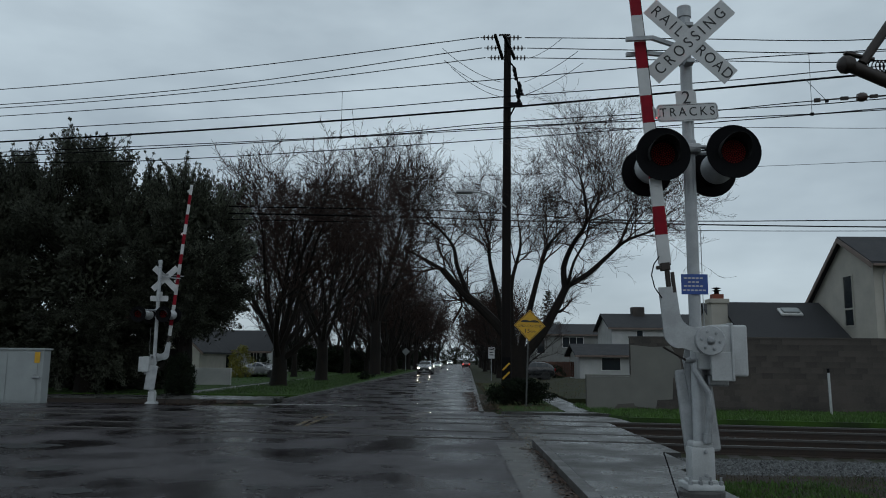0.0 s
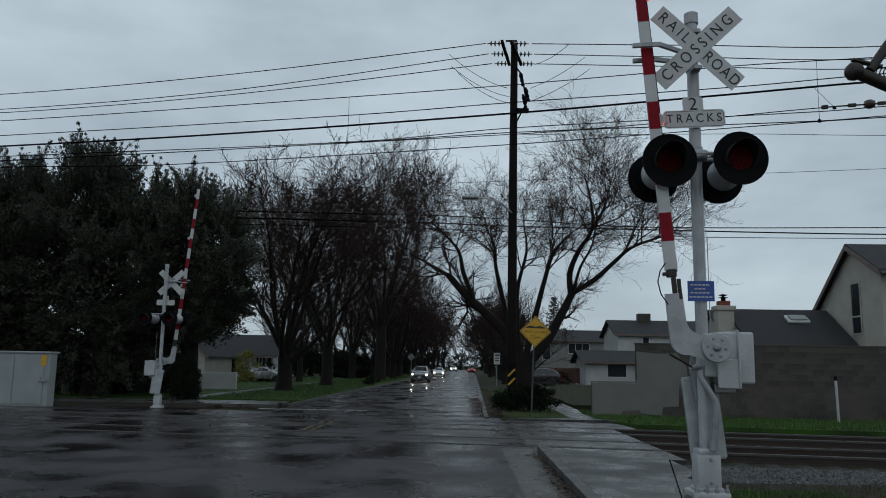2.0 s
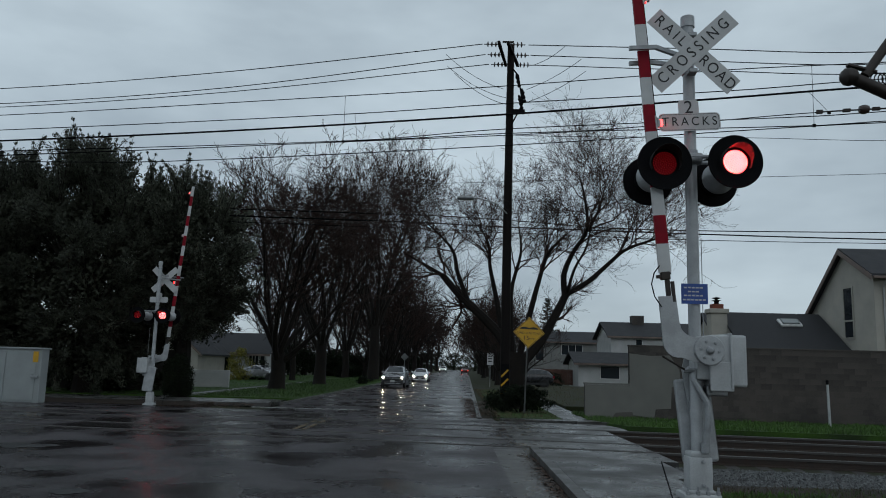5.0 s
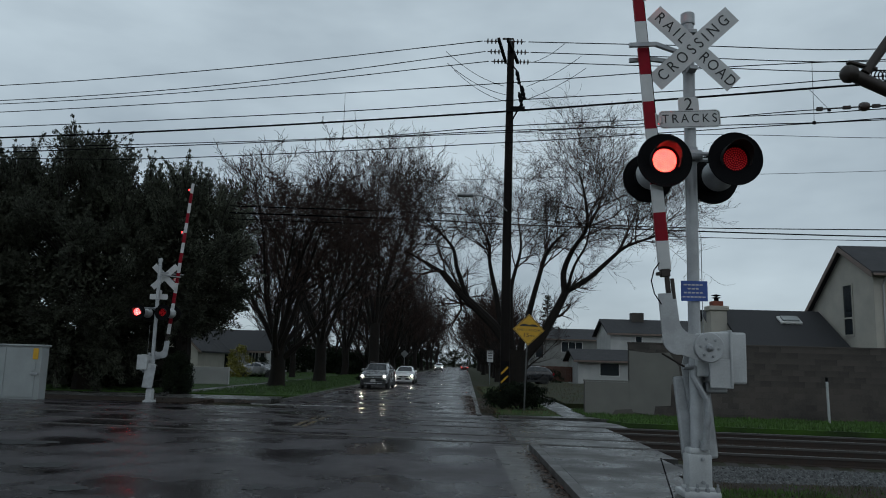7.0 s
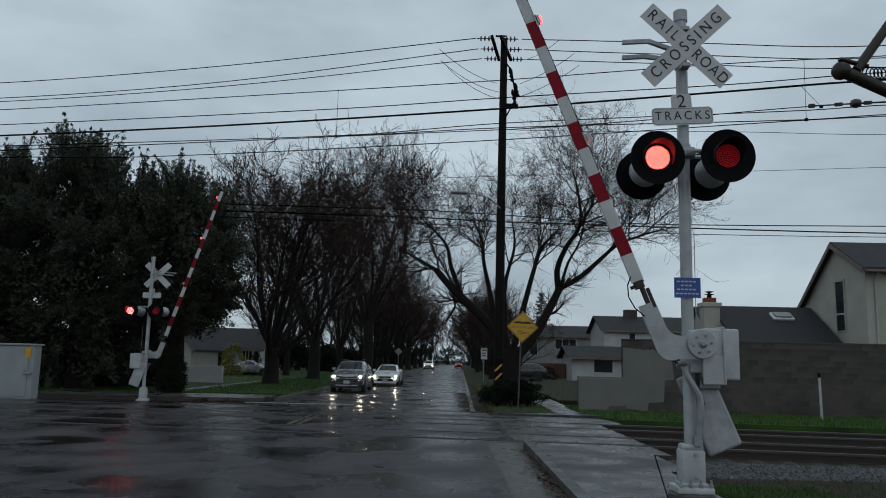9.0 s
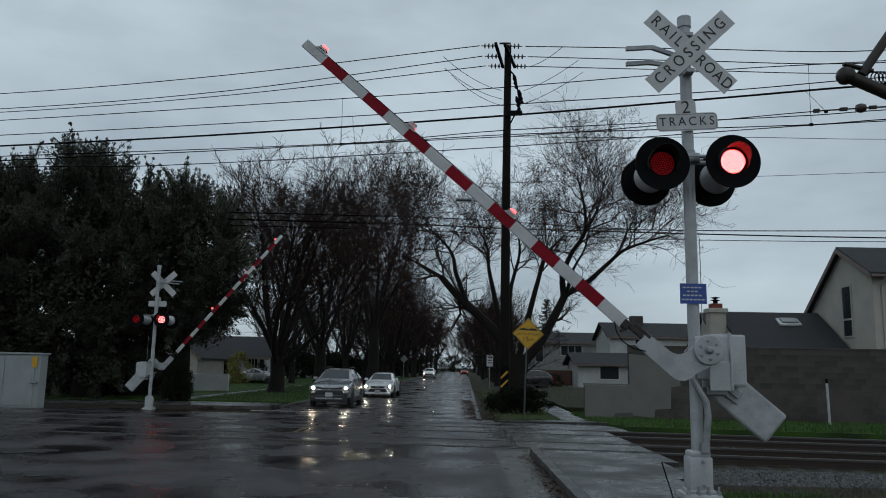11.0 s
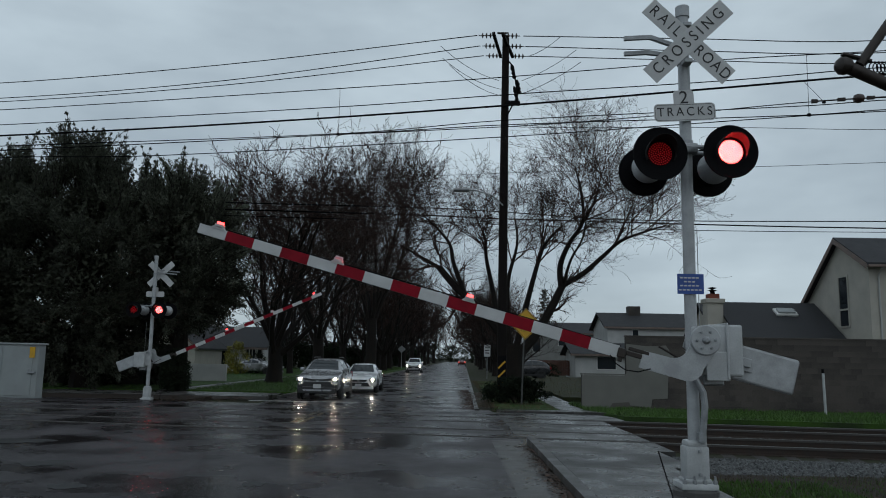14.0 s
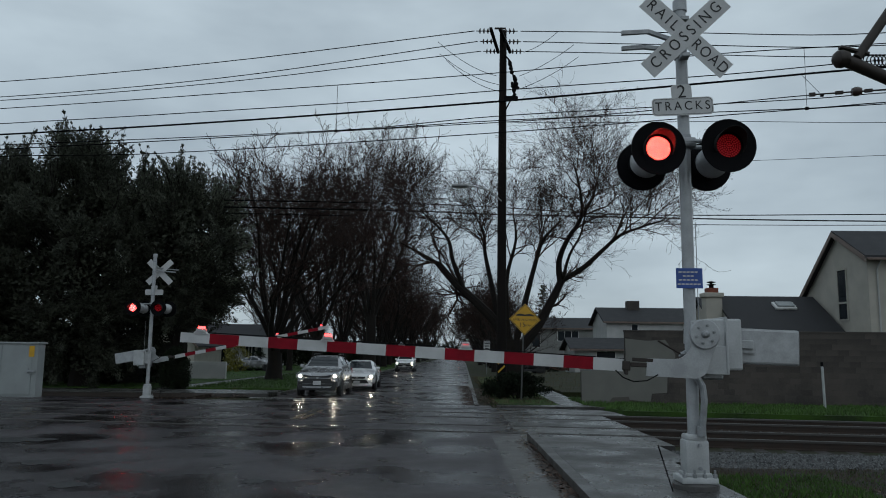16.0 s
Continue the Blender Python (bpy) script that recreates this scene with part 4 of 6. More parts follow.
# two-storey house behind the wall: its gable end faces the street
h1 = thing("house", "two-storey beige stucco house with dark roof and brown fascia", "house", pose(22.9, 42, 0), "houses")
part("wall", Shape().prism([(0, -0.1), (8, -0.1), (8, 5.25), (3.0, 9.12), (0, 7.5)], "x", 0, 11), STUCCO, h1)
part("roof", Shape().prism([(3.0, 9.14), (-0.5, 7.25), (-0.5, 7.39), (3.0, 9.3)], "x", -0.35, 11.3), ROOF, h1)
part("roof", Shape().prism([(3.0, 9.14), (8.5, 4.88), (8.5, 5.02), (3.0, 9.3)], "x", -0.35, 11.3), ROOF, h1)
part("fascia", Shape().prism([(3.0, 8.92), (-0.52, 7.02), (-0.52, 7.32), (3.0, 9.22)], "x", -0.4, -0.352), TRIM, h1)
part("fascia", Shape().prism([(3.0, 8.92), (8.52, 4.66), (8.52, 4.96), (3.0, 9.22)], "x", -0.4, -0.352), TRIM, h1)
part("gutter", Shape().box(-0.3, -0.62, 7.12, 11.2, -0.5, 7.26, 0.02), TRIM, h1)
part("downspout", Shape().tube([(0.5, -0.56, 7.15), (0.5, -0.2, 6.85), (0.5, -0.06, 6.7), (0.5, -0.06, 0.2)], 0.05, 8), STUCCO_W, h1)
hw = part("window", Shape().box(-0.02, 2.3, 4.05, 0.03, 3.25, 6.9), GLASS, h1)
fr = Shape()
for y in (2.2, 3.25):
    fr.box(-0.06, y, 3.95, 0.02, y + 0.1, 7.0)
for z in (3.95, 4.95, 6.9):
    fr.box(-0.06, 2.3, z, 0.02, 3.25, z + 0.1)
part("frame", fr, STUCCO, hw)

h1b = gable_house("house", "low wing with a dark shingle roof and skylight", pose(19.6, 44.6, 0), 5.4, 7.0, 3.3, 5.4, STUCCO, ROOF, 0.4, ridge_axis="x")
sk = part("skylight", Shape().box(-0.65, -0.42, 0.0, 0.65, 0.42, 0.16, 0.05), FRAME, h1b, "white framed skylight dome", at=pose(0.75, 2.3, 4.86, 31, 0, 0))
part("dome", Shape().box(-0.52, -0.3, 0.16, 0.52, 0.3, 0.26, 0.08), CABINET, sk)
gable_house("house", "dark hipped roof behind the low wing", pose(26.0, 62, 0), 9.0, 8.0, 4.0, 6.7, STUCCO, ROOF, 0.4, ridge_axis="x")
ch = thing("chimney", "beige stucco chimney with a red clay pot", "chimney", pose(16.0, 47, 0))
part("shaft", Shape().box(-0.5, -0.4, 0, 0.5, 0.4, 5.4, 0.03), STUCCO, ch)
part("cap", Shape().box(-0.6, -0.5, 5.4, 0.6, 0.5, 5.68, 0.04), STUCCO, ch)
part("pot", Shape().box(-0.33, -0.3, 5.68, 0.33, 0.3, 5.98, 0.02), BRICKRED, ch)
part("cowl", Shape().lathe([(0.14, 5.98), (0.14, 6.15), (0.3, 6.2), (0.05, 6.26), (0.14, 6.3), (0.3, 6.36), (0.0, 6.42)], 12), BLACK, ch)

h2 = gable_house("house", "white two-storey house with a dark low roof", pose(24.4, 92, 0), 11.5, 9, 5.9, 7.6, STUCCO_W, ROOF, 0.5, [(-2.4, 4.2, 0.7, 1.3, 0)], ridge_axis="x")
part("chimney", Shape().box(-2.4, 3.5, 7.0, -0.9, 4.8, 8.6, 0.05), BLOCK, h2, "broad dark chimney")
gable_house("house", "white single-storey front wing with dark roof", pose(17.2, 84, 0), 7.4, 7, 2.55, 3.6, STUCCO_W, ROOF, 0.6, [(-0.3, 0.9, 2.0, 1.3, 0), (2.4, 0.3, 1.0, 2.0, 0)], ridge_axis="x")
gable_house("house", "grey-brown two-storey house with white windows", pose(17.5, 120, 0), 10.5, 9, 6.0, 7.6, SIDING, ROOF, 0.5, [(0.8, 4.0, 3.2, 1.5, 2), (-4.2, 3.0, 1.2, 2.2, 0)], ridge_axis="x")
gable_house("house", "white cottage with a grey roof behind the lawn", pose(-23.6, 77, 0), 9.5, 8, 2.6, 4.5, STUCCO_W, ROOF, 0.5, [(3.5, 0.9, 0.9, 1.5, 2), (4.4, 0.9, 0.4, 1.5, 0), (0.75, 0.1, 0.8, 2.0, 0), (-1.4, 0.9, 1.2, 1.4, 1)], ridge_axis="x")
gable_house("house", "pale gabled cottage behind the hedge", pose(-25.0, 68, 0), 4.6, 8, 2.5, 4.6, STUCCO, ROOF, 0.4, [(0.2, 0.8, 0.9, 1.2, 1)], ridge_axis="y")
gable_house("house", "dim house far along the street", pose(-32, 122, 0), 10, 9, 3.0, 5.5, SIDING, ROOF, 0.5, [(2, 0.9, 1.8, 1.3, 1)], ridge_axis="x")
low = tagged(thing("garden_wall", "low pale plastered garden wall", "wall"), kind="structure")
part("wall_core", Shape().box(-17.9, 50.0, -0.1, -14.6, 50.25, 1.15, 0.02), STUCCO_W, low)
back = tagged(thing("wall_north", "dark garden wall under the evergreens", "wall"), kind="structure")
part("wall_core", Shape().box(-45, 42.6, -0.1, -15.6, 42.85, 2.3, 0.02), DARKWALL, back)
part("pillar", Shape().box(-15.58, 42.5, -0.1, -15.0, 42.95, 2.45, 0.02), DARKWALL, back)

fence = thing("wooden_fence", "red-brown vertical board fence by the houses", "fence", pose(9.2, 88, 0))
board = Shape().box(-0.095, -0.012, 0.05, 0.095, 0.012, 1.75, 0.004).mesh("board", FENCE)
for i in range(26):
    ob = new("board", board)
    ob.parent = fence
    ob.matrix_basis = pose(i * 0.2, 0, 0.02 * math.sin(i * 1.7))
part("rail", Shape().box(-0.1, 0.014, 0.4, 5.1, 0.06, 0.5), FENCE, fence)
part("rail", Shape().box(-0.1, 0.014, 1.35, 5.1, 0.06, 1.45), FENCE, fence)

cab_ob = thing("signal_cabinet", "large pale grey steel equipment cabinet", "cabinet", pose(-15.3, 28.4, 0.0))
part("plinth", Shape().box(-3.75, -0.05, -0.1, 0.05, 0.55, 0.06, 0.01), CONCRETE, cab_ob)
part("body", Shape().box(-3.7, 0, 0.06, 0, 0.5, 2.02, 0.02), CABINET, cab_ob)
part("roof", Shape().box(-3.76, -0.06, 2.02, 0.06, 0.56, 2.09, 0.02), CABINET, cab_ob)
for k, x in enumerate((-3.6, -2.45, -1.3)):
    dr = part("door", Shape().box(x, -0.025, 0.16, x + 1.1, -0.002, 1.96, 0.008), CABINET, cab_ob)
    part("handle", Shape().box(x + 0.98 - 0.9 * (k % 2), -0.06, 0.95, x + 1.02 - 0.9 * (k % 2), -0.025, 1.15, 0.008), GALV, dr)
part("notice", Shape().box(-0.32, -0.035, 1.55, -0.12, -0.027, 1.95), YELLOW, cab_ob, "faded yellow notice")
part("lock_box", Shape().box(-0.34, -0.09, 0.98, -0.06, -0.027, 1.06, 0.01), GALV, cab_ob)


# ---- crossing signals ----
ARM_REST = 3.55  # lean of the rod in its own drawing


def signal_head(t, x, y, z, toward, name="lamp_head"):
    """A black round background with a hood; toward: -1 faces -y, +1 faces +y."""
    turn = pose(x, y, z, 0, 0, 0 if toward < 0 else 180)
    up = turn @ pose(0, 0, 0, 90, 0, 0)  # local z points to the viewer
    s = Shape().lathe([(0.165, -0.18), (0.165, 0.0), (0.27, 0.0), (0.305, 0.012), (0.305, -0.008), (0.27, -0.012), (0.17, -0.012), (0.17, -0.19), (0.0, -0.2), (0.0, -0.185), (0.16, -0.18)], 40)
    s.f = [q for q in s.f if len(q) <= 4]
    head = part(name, s, BLACK, t, "black round signal background", smooth=True, at=up)
    hood = Shape()
    n = 20
    for r in (0.172, 0.166):
        for k in range(n + 1):
            a = radians(-28 + 236 * k / n)
            for d in (0.0, 0.22 * (0.3 + 0.7 * max(0, math.sin(a)) ** 0.7 if math.sin(a) > 0 else 0.3)):
                hood.v.append((math.cos(a) * r, math.sin(a) * r, d))
    m = 2 * (n + 1)
    for k in range(n):
        hood.f += [(2 * k, 2 * k + 1, 2 * k + 3, 2 * k + 2), (m + 2 * k, m + 2 * k + 2, m + 2 * k + 3, m + 2 * k + 1), (2 * k + 1, m + 2 * k + 1, m + 2 * k + 3, 2 * k + 3)]
    # added black ring: blocks stray glow from the lit disc turned inwards
    part("leak_shield", Shape().lathe([(0.137, 0.0), (0.168, 0.0), (0.168, -0.004), (0.137, -0.004), (0.137, 0.0)], 36, pose(0, 0, -0.004)), BLACK, head)
    part("hood", hood, HOOD_BLACK, head, smooth=True)
    can = Shape().lathe([(0.164, -0.16), (0.178, -0.17), (0.19, -0.19), (0.19, -0.24), (0.165, -0.3), (0.13, -0.36), (0.1, -0.4), (0.0, -0.41)], 28)
    part("lamp_housing", can, SILVER, head, "aluminium lamp housing", smooth=True)
    return turn


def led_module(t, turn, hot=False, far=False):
    """The round lamp on a made-up turning insert: three discs back to back on an upright axis (lit, faintly lit, dark)
    stand in for its switching.
    """
    mod = part("lamp_insert", Shape().tube([(0, 0, -0.15), (0, 0, 0.15)], 0.02, 8), BLACK, t, "made-up turning insert in place of a switched lamp", at=turn @ pose(0, 0.1, 0))
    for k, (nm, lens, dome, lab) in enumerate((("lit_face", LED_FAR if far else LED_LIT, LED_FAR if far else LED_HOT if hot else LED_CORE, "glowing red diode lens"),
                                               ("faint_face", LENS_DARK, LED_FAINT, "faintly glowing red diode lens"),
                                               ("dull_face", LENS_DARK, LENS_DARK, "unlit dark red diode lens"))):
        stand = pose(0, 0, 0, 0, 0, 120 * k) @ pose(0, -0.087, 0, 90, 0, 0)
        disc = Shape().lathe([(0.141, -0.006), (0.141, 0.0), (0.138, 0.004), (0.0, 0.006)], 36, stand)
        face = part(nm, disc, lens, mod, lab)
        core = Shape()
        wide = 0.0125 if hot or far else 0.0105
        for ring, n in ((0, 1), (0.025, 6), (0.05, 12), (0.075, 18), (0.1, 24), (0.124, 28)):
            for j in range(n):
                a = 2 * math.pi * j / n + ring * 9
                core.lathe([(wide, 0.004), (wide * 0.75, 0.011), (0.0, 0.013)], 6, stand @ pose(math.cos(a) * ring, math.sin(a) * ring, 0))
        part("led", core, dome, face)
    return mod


def gate_arm(t, length, flip=1, drop=0.0):
    """The swinging arm with its counterweight, drawn level; its origin is the pivot, the rod points to -x."""
    arm = part("gate_arm", Shape().lathe([(0.0, -0.02), (0.155, -0.02), (0.165, -0.01), (0.165, 0.02), (0.155, 0.03), (0.0, 0.03)], 28, pose(0, -0.13, 0, 90, 0, 0)), SILVER, t, "red and white striped crossing arm", smooth=True)
    for k in range(6):
        a = k * math.pi / 3 + 0.3
        part("bolt", Shape().lathe([(0.017, 0.03), (0.017, 0.045), (0.0, 0.047)], 6, pose(math.cos(a) * 0.1, -0.13, math.sin(a) * 0.1, 90, 0, 0)), GALV, arm)
    part("hub", Shape().lathe([(0.045, 0.03), (0.045, 0.05), (0.02, 0.062), (0.0, 0.062)], 12, pose(0, -0.13, 0, 90, 0, 0)), GALV, arm)
    # bent conversion bracket from hub to rod
    z0 = -0.39
    pl = Shape()
    poly = [(-0.13, 0.12), (0.13, 0.12), (0.16, 0.02), (0.13, -0.13), (0.06, -0.3)]
    for k in range(7):
        a = radians(-10 - 70 * k / 6)
        poly.append((-0.12 + 0.18 * math.cos(a), z0 + 0.07 + 0.17 * math.sin(a)))
    poly += [(-0.62, z0 - 0.1), (-0.62, z0 + 0.09), (-0.32, z0 + 0.1)]
    for k in range(6):
        a = radians(-88 + 80 * k / 5)
        poly.append((-0.32 + 0.17 * math.cos(a), z0 + 0.27 + 0.17 * math.sin(a)))
    pl.prism(poly, "y", -0.128, -0.1)
    part("bracket", pl, SILVER, arm, "pale grey bent steel bracket")
    cl = Shape().box(-0.8, -0.14, z0 - 0.01, -0.62, -0.09, z0 + 0.04, 0.008).box(-0.89, -0.15, z0 - 0.055, -0.8, -0.08, z0 + 0.05, 0.01).box(-0.86, -0.145, z0 - 0.1, -0.82, -0.09, z0 - 0.05, 0.008)
    cl.box(-0.78, -0.13, z0 + 0.05, -0.55, -0.1, z0 + 0.09, 0.006)
    part("loop_cable", Shape().tube([(-0.96, -0.14, z0 - 0.06), (-0.88, -0.15, z0 - 0.13), (-0.76, -0.15, z0 - 0.17), (-0.62, -0.15, z0 - 0.15), (-0.5, -0.14, z0 - 0.08)], 0.007, 5), WIRE, arm)
    part("breakaway_clamp", cl, DARK_STEEL, arm, "dark steel breakaway clamp")
    # tapering rod with sheeting
    x0 = -0.88
    n = 15
    step = length / n
    for k in range(n):
        a, b = x0 - step * k, x0 - step * (k + 1)
        h0, h1 = 0.068 - 0.014 * k / n, 0.068 - 0.014 * (k + 1) / n
        dz0, dz1 = drop * k / n, drop * (k + 1) / n
        c0, c1 = z0 + dz0, z0 + dz1
        v = [(a, y, c0 + h) for y in (-0.135, -0.095) for h in (-h0, h0)] + [(b, y, c1 + h) for y in (-0.135, -0.095) for h in (-h1, h1)]
        s = Shape().add(v, [(0, 1, 3, 2), (4, 6, 7, 5), (0, 4, 5, 1), (2, 3, 7, 6), (0, 2, 6, 4), (1, 5, 7, 3)])
        red = k % 2 == 1 and k < n
        part("red_stripe" if red else "white_stripe", s, RED if red else SIGN_WHITE, arm)
    # lamps on the top edge: each made-up insert glows on its upper half and turns over in its open base instead of
    # switching
    lamps = []
    for u in (0.955, 0.667, 0.354):
        x, z = x0 - length * u, z0 + drop * u + 0.068 - 0.014 * u
        ped = Shape().prism([(x - 0.08, z - 0.005), (x + 0.08, z - 0.005), (x + 0.06, z + 0.02), (x - 0.06, z + 0.02)], "y", -0.15, -0.08)
        ped.box(x - 0.05, -0.15, z + 0.01, x + 0.05, -0.145, z + 0.05).box(x - 0.05, -0.085, z + 0.01, x + 0.05, -0.08, z + 0.05)
        part("lamp_base", ped, SIGN_WHITE, arm)
        lamp = part("arm_lamp", Shape().box(-0.042, -0.026, -0.03, 0.042, 0.026, -0.001, 0.006), SILVER, arm, "small red warning lamp", at=pose(x, -0.115, z + 0.05))
        part("lit_half", Shape().box(-0.038, -0.024, 0.001, 0.038, 0.024, 0.028, 0.008), ARM_LIT, lamp)
        lamps.append(lamp)
    part("lamp_cable", Shape().tube([(x0 + 0.02, -0.09, z0 + 0.07), (x0 - length * 0.4, -0.09, z0 + 0.08 + drop * 0.4), (x0 - length * 0.95, -0.09, z0 + 0.066 + drop)], 0.006, 5), WIRE, arm)
    # counterweight
    part("support_arm", Shape().prism([(-0.1, 0.1), (0.2, 0.08), (0.72, 0.02), (0.72, -0.16), (0.2, -0.2), (-0.1, -0.1)], "y", 0.27, 0.3), SILVER, arm)
    part("counterweight", Shape().box(0.3, 0.31, -0.3, 1.24, 0.36, 0.11, 0.03), SILVER, arm, "pale steel counterweight plate", at=pose(0, 0, 0, 0, -1, 0))
    part("weight_block", Shape().box(0.4, 0.23, -0.12, 0.68, 0.27, -0.02, 0.01), SILVER, arm)
    part("shaft", Shape().tube([(0, -0.12, 0), (0, 0.3, 0)], 0.05, 12), GALV, arm)
    part("slot", Shape().box(0.4, 0.262, -0.1, 0.64, 0.268, -0.03, 0.0), BLACK, arm)
    for x in (0.44, 0.6):
        part("bolt", Shape().lathe([(0.022, 0.0), (0.022, 0.02), (0.0, 0.022)], 6, pose(x, 0.262, -0.065, 90, 0, 0)), GALV, arm)
    return arm, lamps


def crossbuck(t, z, face=-0.2, x=0.0):
    for k, (ang, txt) in enumerate(((-43.5, "rail"), (43.5, "cross"))):
        m = pose(x, face - 0.006 * k, z, 0, -ang, 0)
        bl = part("crossbuck_blade", Shape().box(-0.635, -0.003, -0.116, 0.635, 0.003, 0.116), SIGN_WHITE, t, "white crossbuck blade with black letters", at=m)
        lt = Matrix.Translation((0, -0.0055, 0)) @ FACE
        if txt == "cross":
            lettering("letters", "CROSSING", 0.19, INK, bl, lt @ pose(0, 0, 0), space=1.56, stretch=0.86)
        else:
            lettering("letters", "RAIL", 0.19, INK, bl, lt @ pose(-0.36, 0, 0), space=1.45, stretch=0.88)
            lettering("letters", "ROAD", 0.19, INK, bl, lt @ pose(0.375, 0, 0), space=1.2, stretch=0.86)


def rounded(x0, z0, x1, z1, r):
    """The outline of a plate with rounded corners."""
    out = []
    for cx, cz, a0 in ((x1 - r, z1 - r, 0), (x0 + r, z1 - r, 90), (x0 + r, z0 + r, 180), (x1 - r, z0 + r, 270)):
        out += [(cx + r * math.cos(radians(a0 + 22.5 * k)), cz + r * math.sin(radians(a0 + 22.5 * k))) for k in range(5)]
    return out


def crossing_signal(label, at, front, rear, crown=5.64, writing=True, buck=5.115, zl=3.69, plate_at=(-0.035, 4.29, -3.0), buck_x=0.0, lift=0.0):
    t = thing("crossing_signal", label, "crossing signal", at, "crossing signals")
    part("foundation", Shape().lathe([(0.25, -0.4), (0.25, -0.02), (0.23, 0.0), (0.0, 0.0)], 20), CONCRETE, t)
    bs = Shape().box(-0.2, -0.19, 0.0, 0.2, 0.19, 0.07, 0.015).box(-0.15, -0.14, 0.07, 0.15, 0.14, 0.11, 0.015).box(-0.13, -0.12, 0.09, 0.13, 0.12, 0.46, 0.025).box(-0.115, -0.11, 0.45, 0.115, 0.11, 0.52, 0.025)
    part("junction_box", bs, WHITE, t, "white cast junction box base", smooth=True)
    for x, z in ((0.02, 0.16), (0.02, 0.41)):
        part("latch", Shape().lathe([(0.02, 0), (0.02, 0.03), (0.0, 0.032)], 8, pose(x, -0.12, z, 90, 0, 0)), GALV, t)
    for x in (-0.165, -0.055, 0.055, 0.165):
        part("anchor_bolt", Shape().lathe([(0.026, 0.045), (0.026, 0.085), (0.014, 0.087), (0.014, 0.13), (0.0, 0.132)], 6, pose(x, -0.165, 0.02)), GALV, t)
    part("mast", Shape().lathe([(0.068, 0.45), (0.068, crown - 0.03), (0.0, crown - 0.03)], 24), SILVER, t, "tall pale aluminium mast", smooth=True)
    part("mast_cap", Shape().lathe([(0.082, crown - 0.14), (0.082, crown - 0.01), (0.07, crown), (0.0, crown + 0.005)], 24), SILVER, t, smooth=True)
    crossbuck(t, buck, x=buck_x)
    for dz in (-0.25, 0.2):
        part("crossbuck_mount", Shape().box(-0.05, -0.195, buck + dz, 0.05, -0.06, buck + dz + 0.05, 0.008), GALV, t)
    for z in (crown - 0.72, crown - 0.3, 3.94):
        part("band", Shape().lathe([(0.069, z - 0.02), (0.082, z - 0.02), (0.082, z + 0.02), (0.069, z + 0.02)], 20), GALV, t, smooth=True)
    plate = part("track_plate", Shape().prism(rounded(-0.12, -0.02, 0.12, 0.26, 0.04), "y", -0.003, 0.003).prism(rounded(-0.36, -0.115, 0.36, 0.1, 0.05), "y", -0.0065, -0.0035), SIGN_WHITE, t, "white plate with black border and letters", at=pose(plate_at[0], -0.1, plate_at[1], 0, plate_at[2], 0))
    rim = rounded(-0.345, -0.1, 0.345, 0.085, 0.04)
    part("border", Shape().tube([(x, -0.0065, z) for x, z in rim + rim[:1]], 0.0028, 4, caps=False), INK, plate)
    if writing:
        lettering("letters", "2", 0.22, INK, plate, Matrix.Translation((0, -0.0065, 0.165)) @ FACE)
        lettering("letters", "TRACKS", 0.15, INK, plate, Matrix.Translation((0, -0.009, -0.005)) @ FACE, stretch=0.92, space=1.4)
    # lamp crossarm
    part("lamp_crossarm", Shape().tube([(front[0] * 0.9, -0.12, zl + 0.17), (front[1] * 0.9, -0.12, zl + 0.17)], 0.024, 10).box(-0.085, -0.14, zl + 0.1, 0.11, 0.09, zl + 0.22, 0.03), GALV, t, smooth=True)
    part("lamp_crossarm", Shape().tube([(rear[0] * 0.9, 0.14, zl + 0.17), (rear[1] * 0.9, 0.14, zl + 0.17)], 0.024, 10), GALV, t, smooth=True)
    mods = []
    for x in front:
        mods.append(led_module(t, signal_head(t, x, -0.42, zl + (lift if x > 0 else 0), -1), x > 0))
        part("lamp_stem", Shape().tube([(x * 0.75, -0.12, zl + 0.17), (x * 0.85, -0.14, zl + 0.05)], 0.03, 8), GALV, t)
    for x in rear:
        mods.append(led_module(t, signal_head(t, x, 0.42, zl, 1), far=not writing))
        part("lamp_stem", Shape().tube([(x * 0.75, 0.14, zl + 0.17), (x * 0.85, 0.16, zl + 0.05)], 0.03, 8), GALV, t)
    # arm rest bracket near the top
    for dz, x1, y1 in ((-0.59, -0.8, -0.4), (-0.70, -0.76, -0.22)):
        part("arm_rest", Shape().tube([(x1, y1, crown + dz), (-0.5, y1, crown + dz + 0.02), (-0.06, -0.05, crown + dz + 0.05)], 0.032, 4), GALV, t)
    # notice plate
    nt = None if not writing else part("notice_plate", Shape().box(-0.15, -0.003, -0.115, 0.15, 0.003, 0.115), BLUE, t, "blue notice plate with white lines", at=pose(-0.02, -0.09, 2.26))
    if writing:
        for k, (w, z) in enumerate(((0.24, 0.07), (0.15, 0.025), (0.24, -0.02), (0.27, -0.068))):
            for j in range(max(3, int(w / 0.045))):
                x = -w / 2 + j * 0.045
                part("text_bar", Shape().box(x, -0.0055, z - 0.008, x + 0.034, -0.0035, z + 0.008), SIGN_WHITE, nt)
    # gate mechanism
    mech = part("gate_mechanism", Shape().box(0.12, -0.18, 1.23, 0.52, 0.24, 1.8, 0.025), WHITE, t, "white gate mechanism case")
    part("case_door", Shape().box(0.1, -0.2, 1.18, 0.36, -0.181, 1.5, 0.01), WHITE, mech)
    part("case_rim", Shape().box(0.325, -0.215, 1.2, 0.35, 0.25, 1.82, 0.008), WHITE, mech)
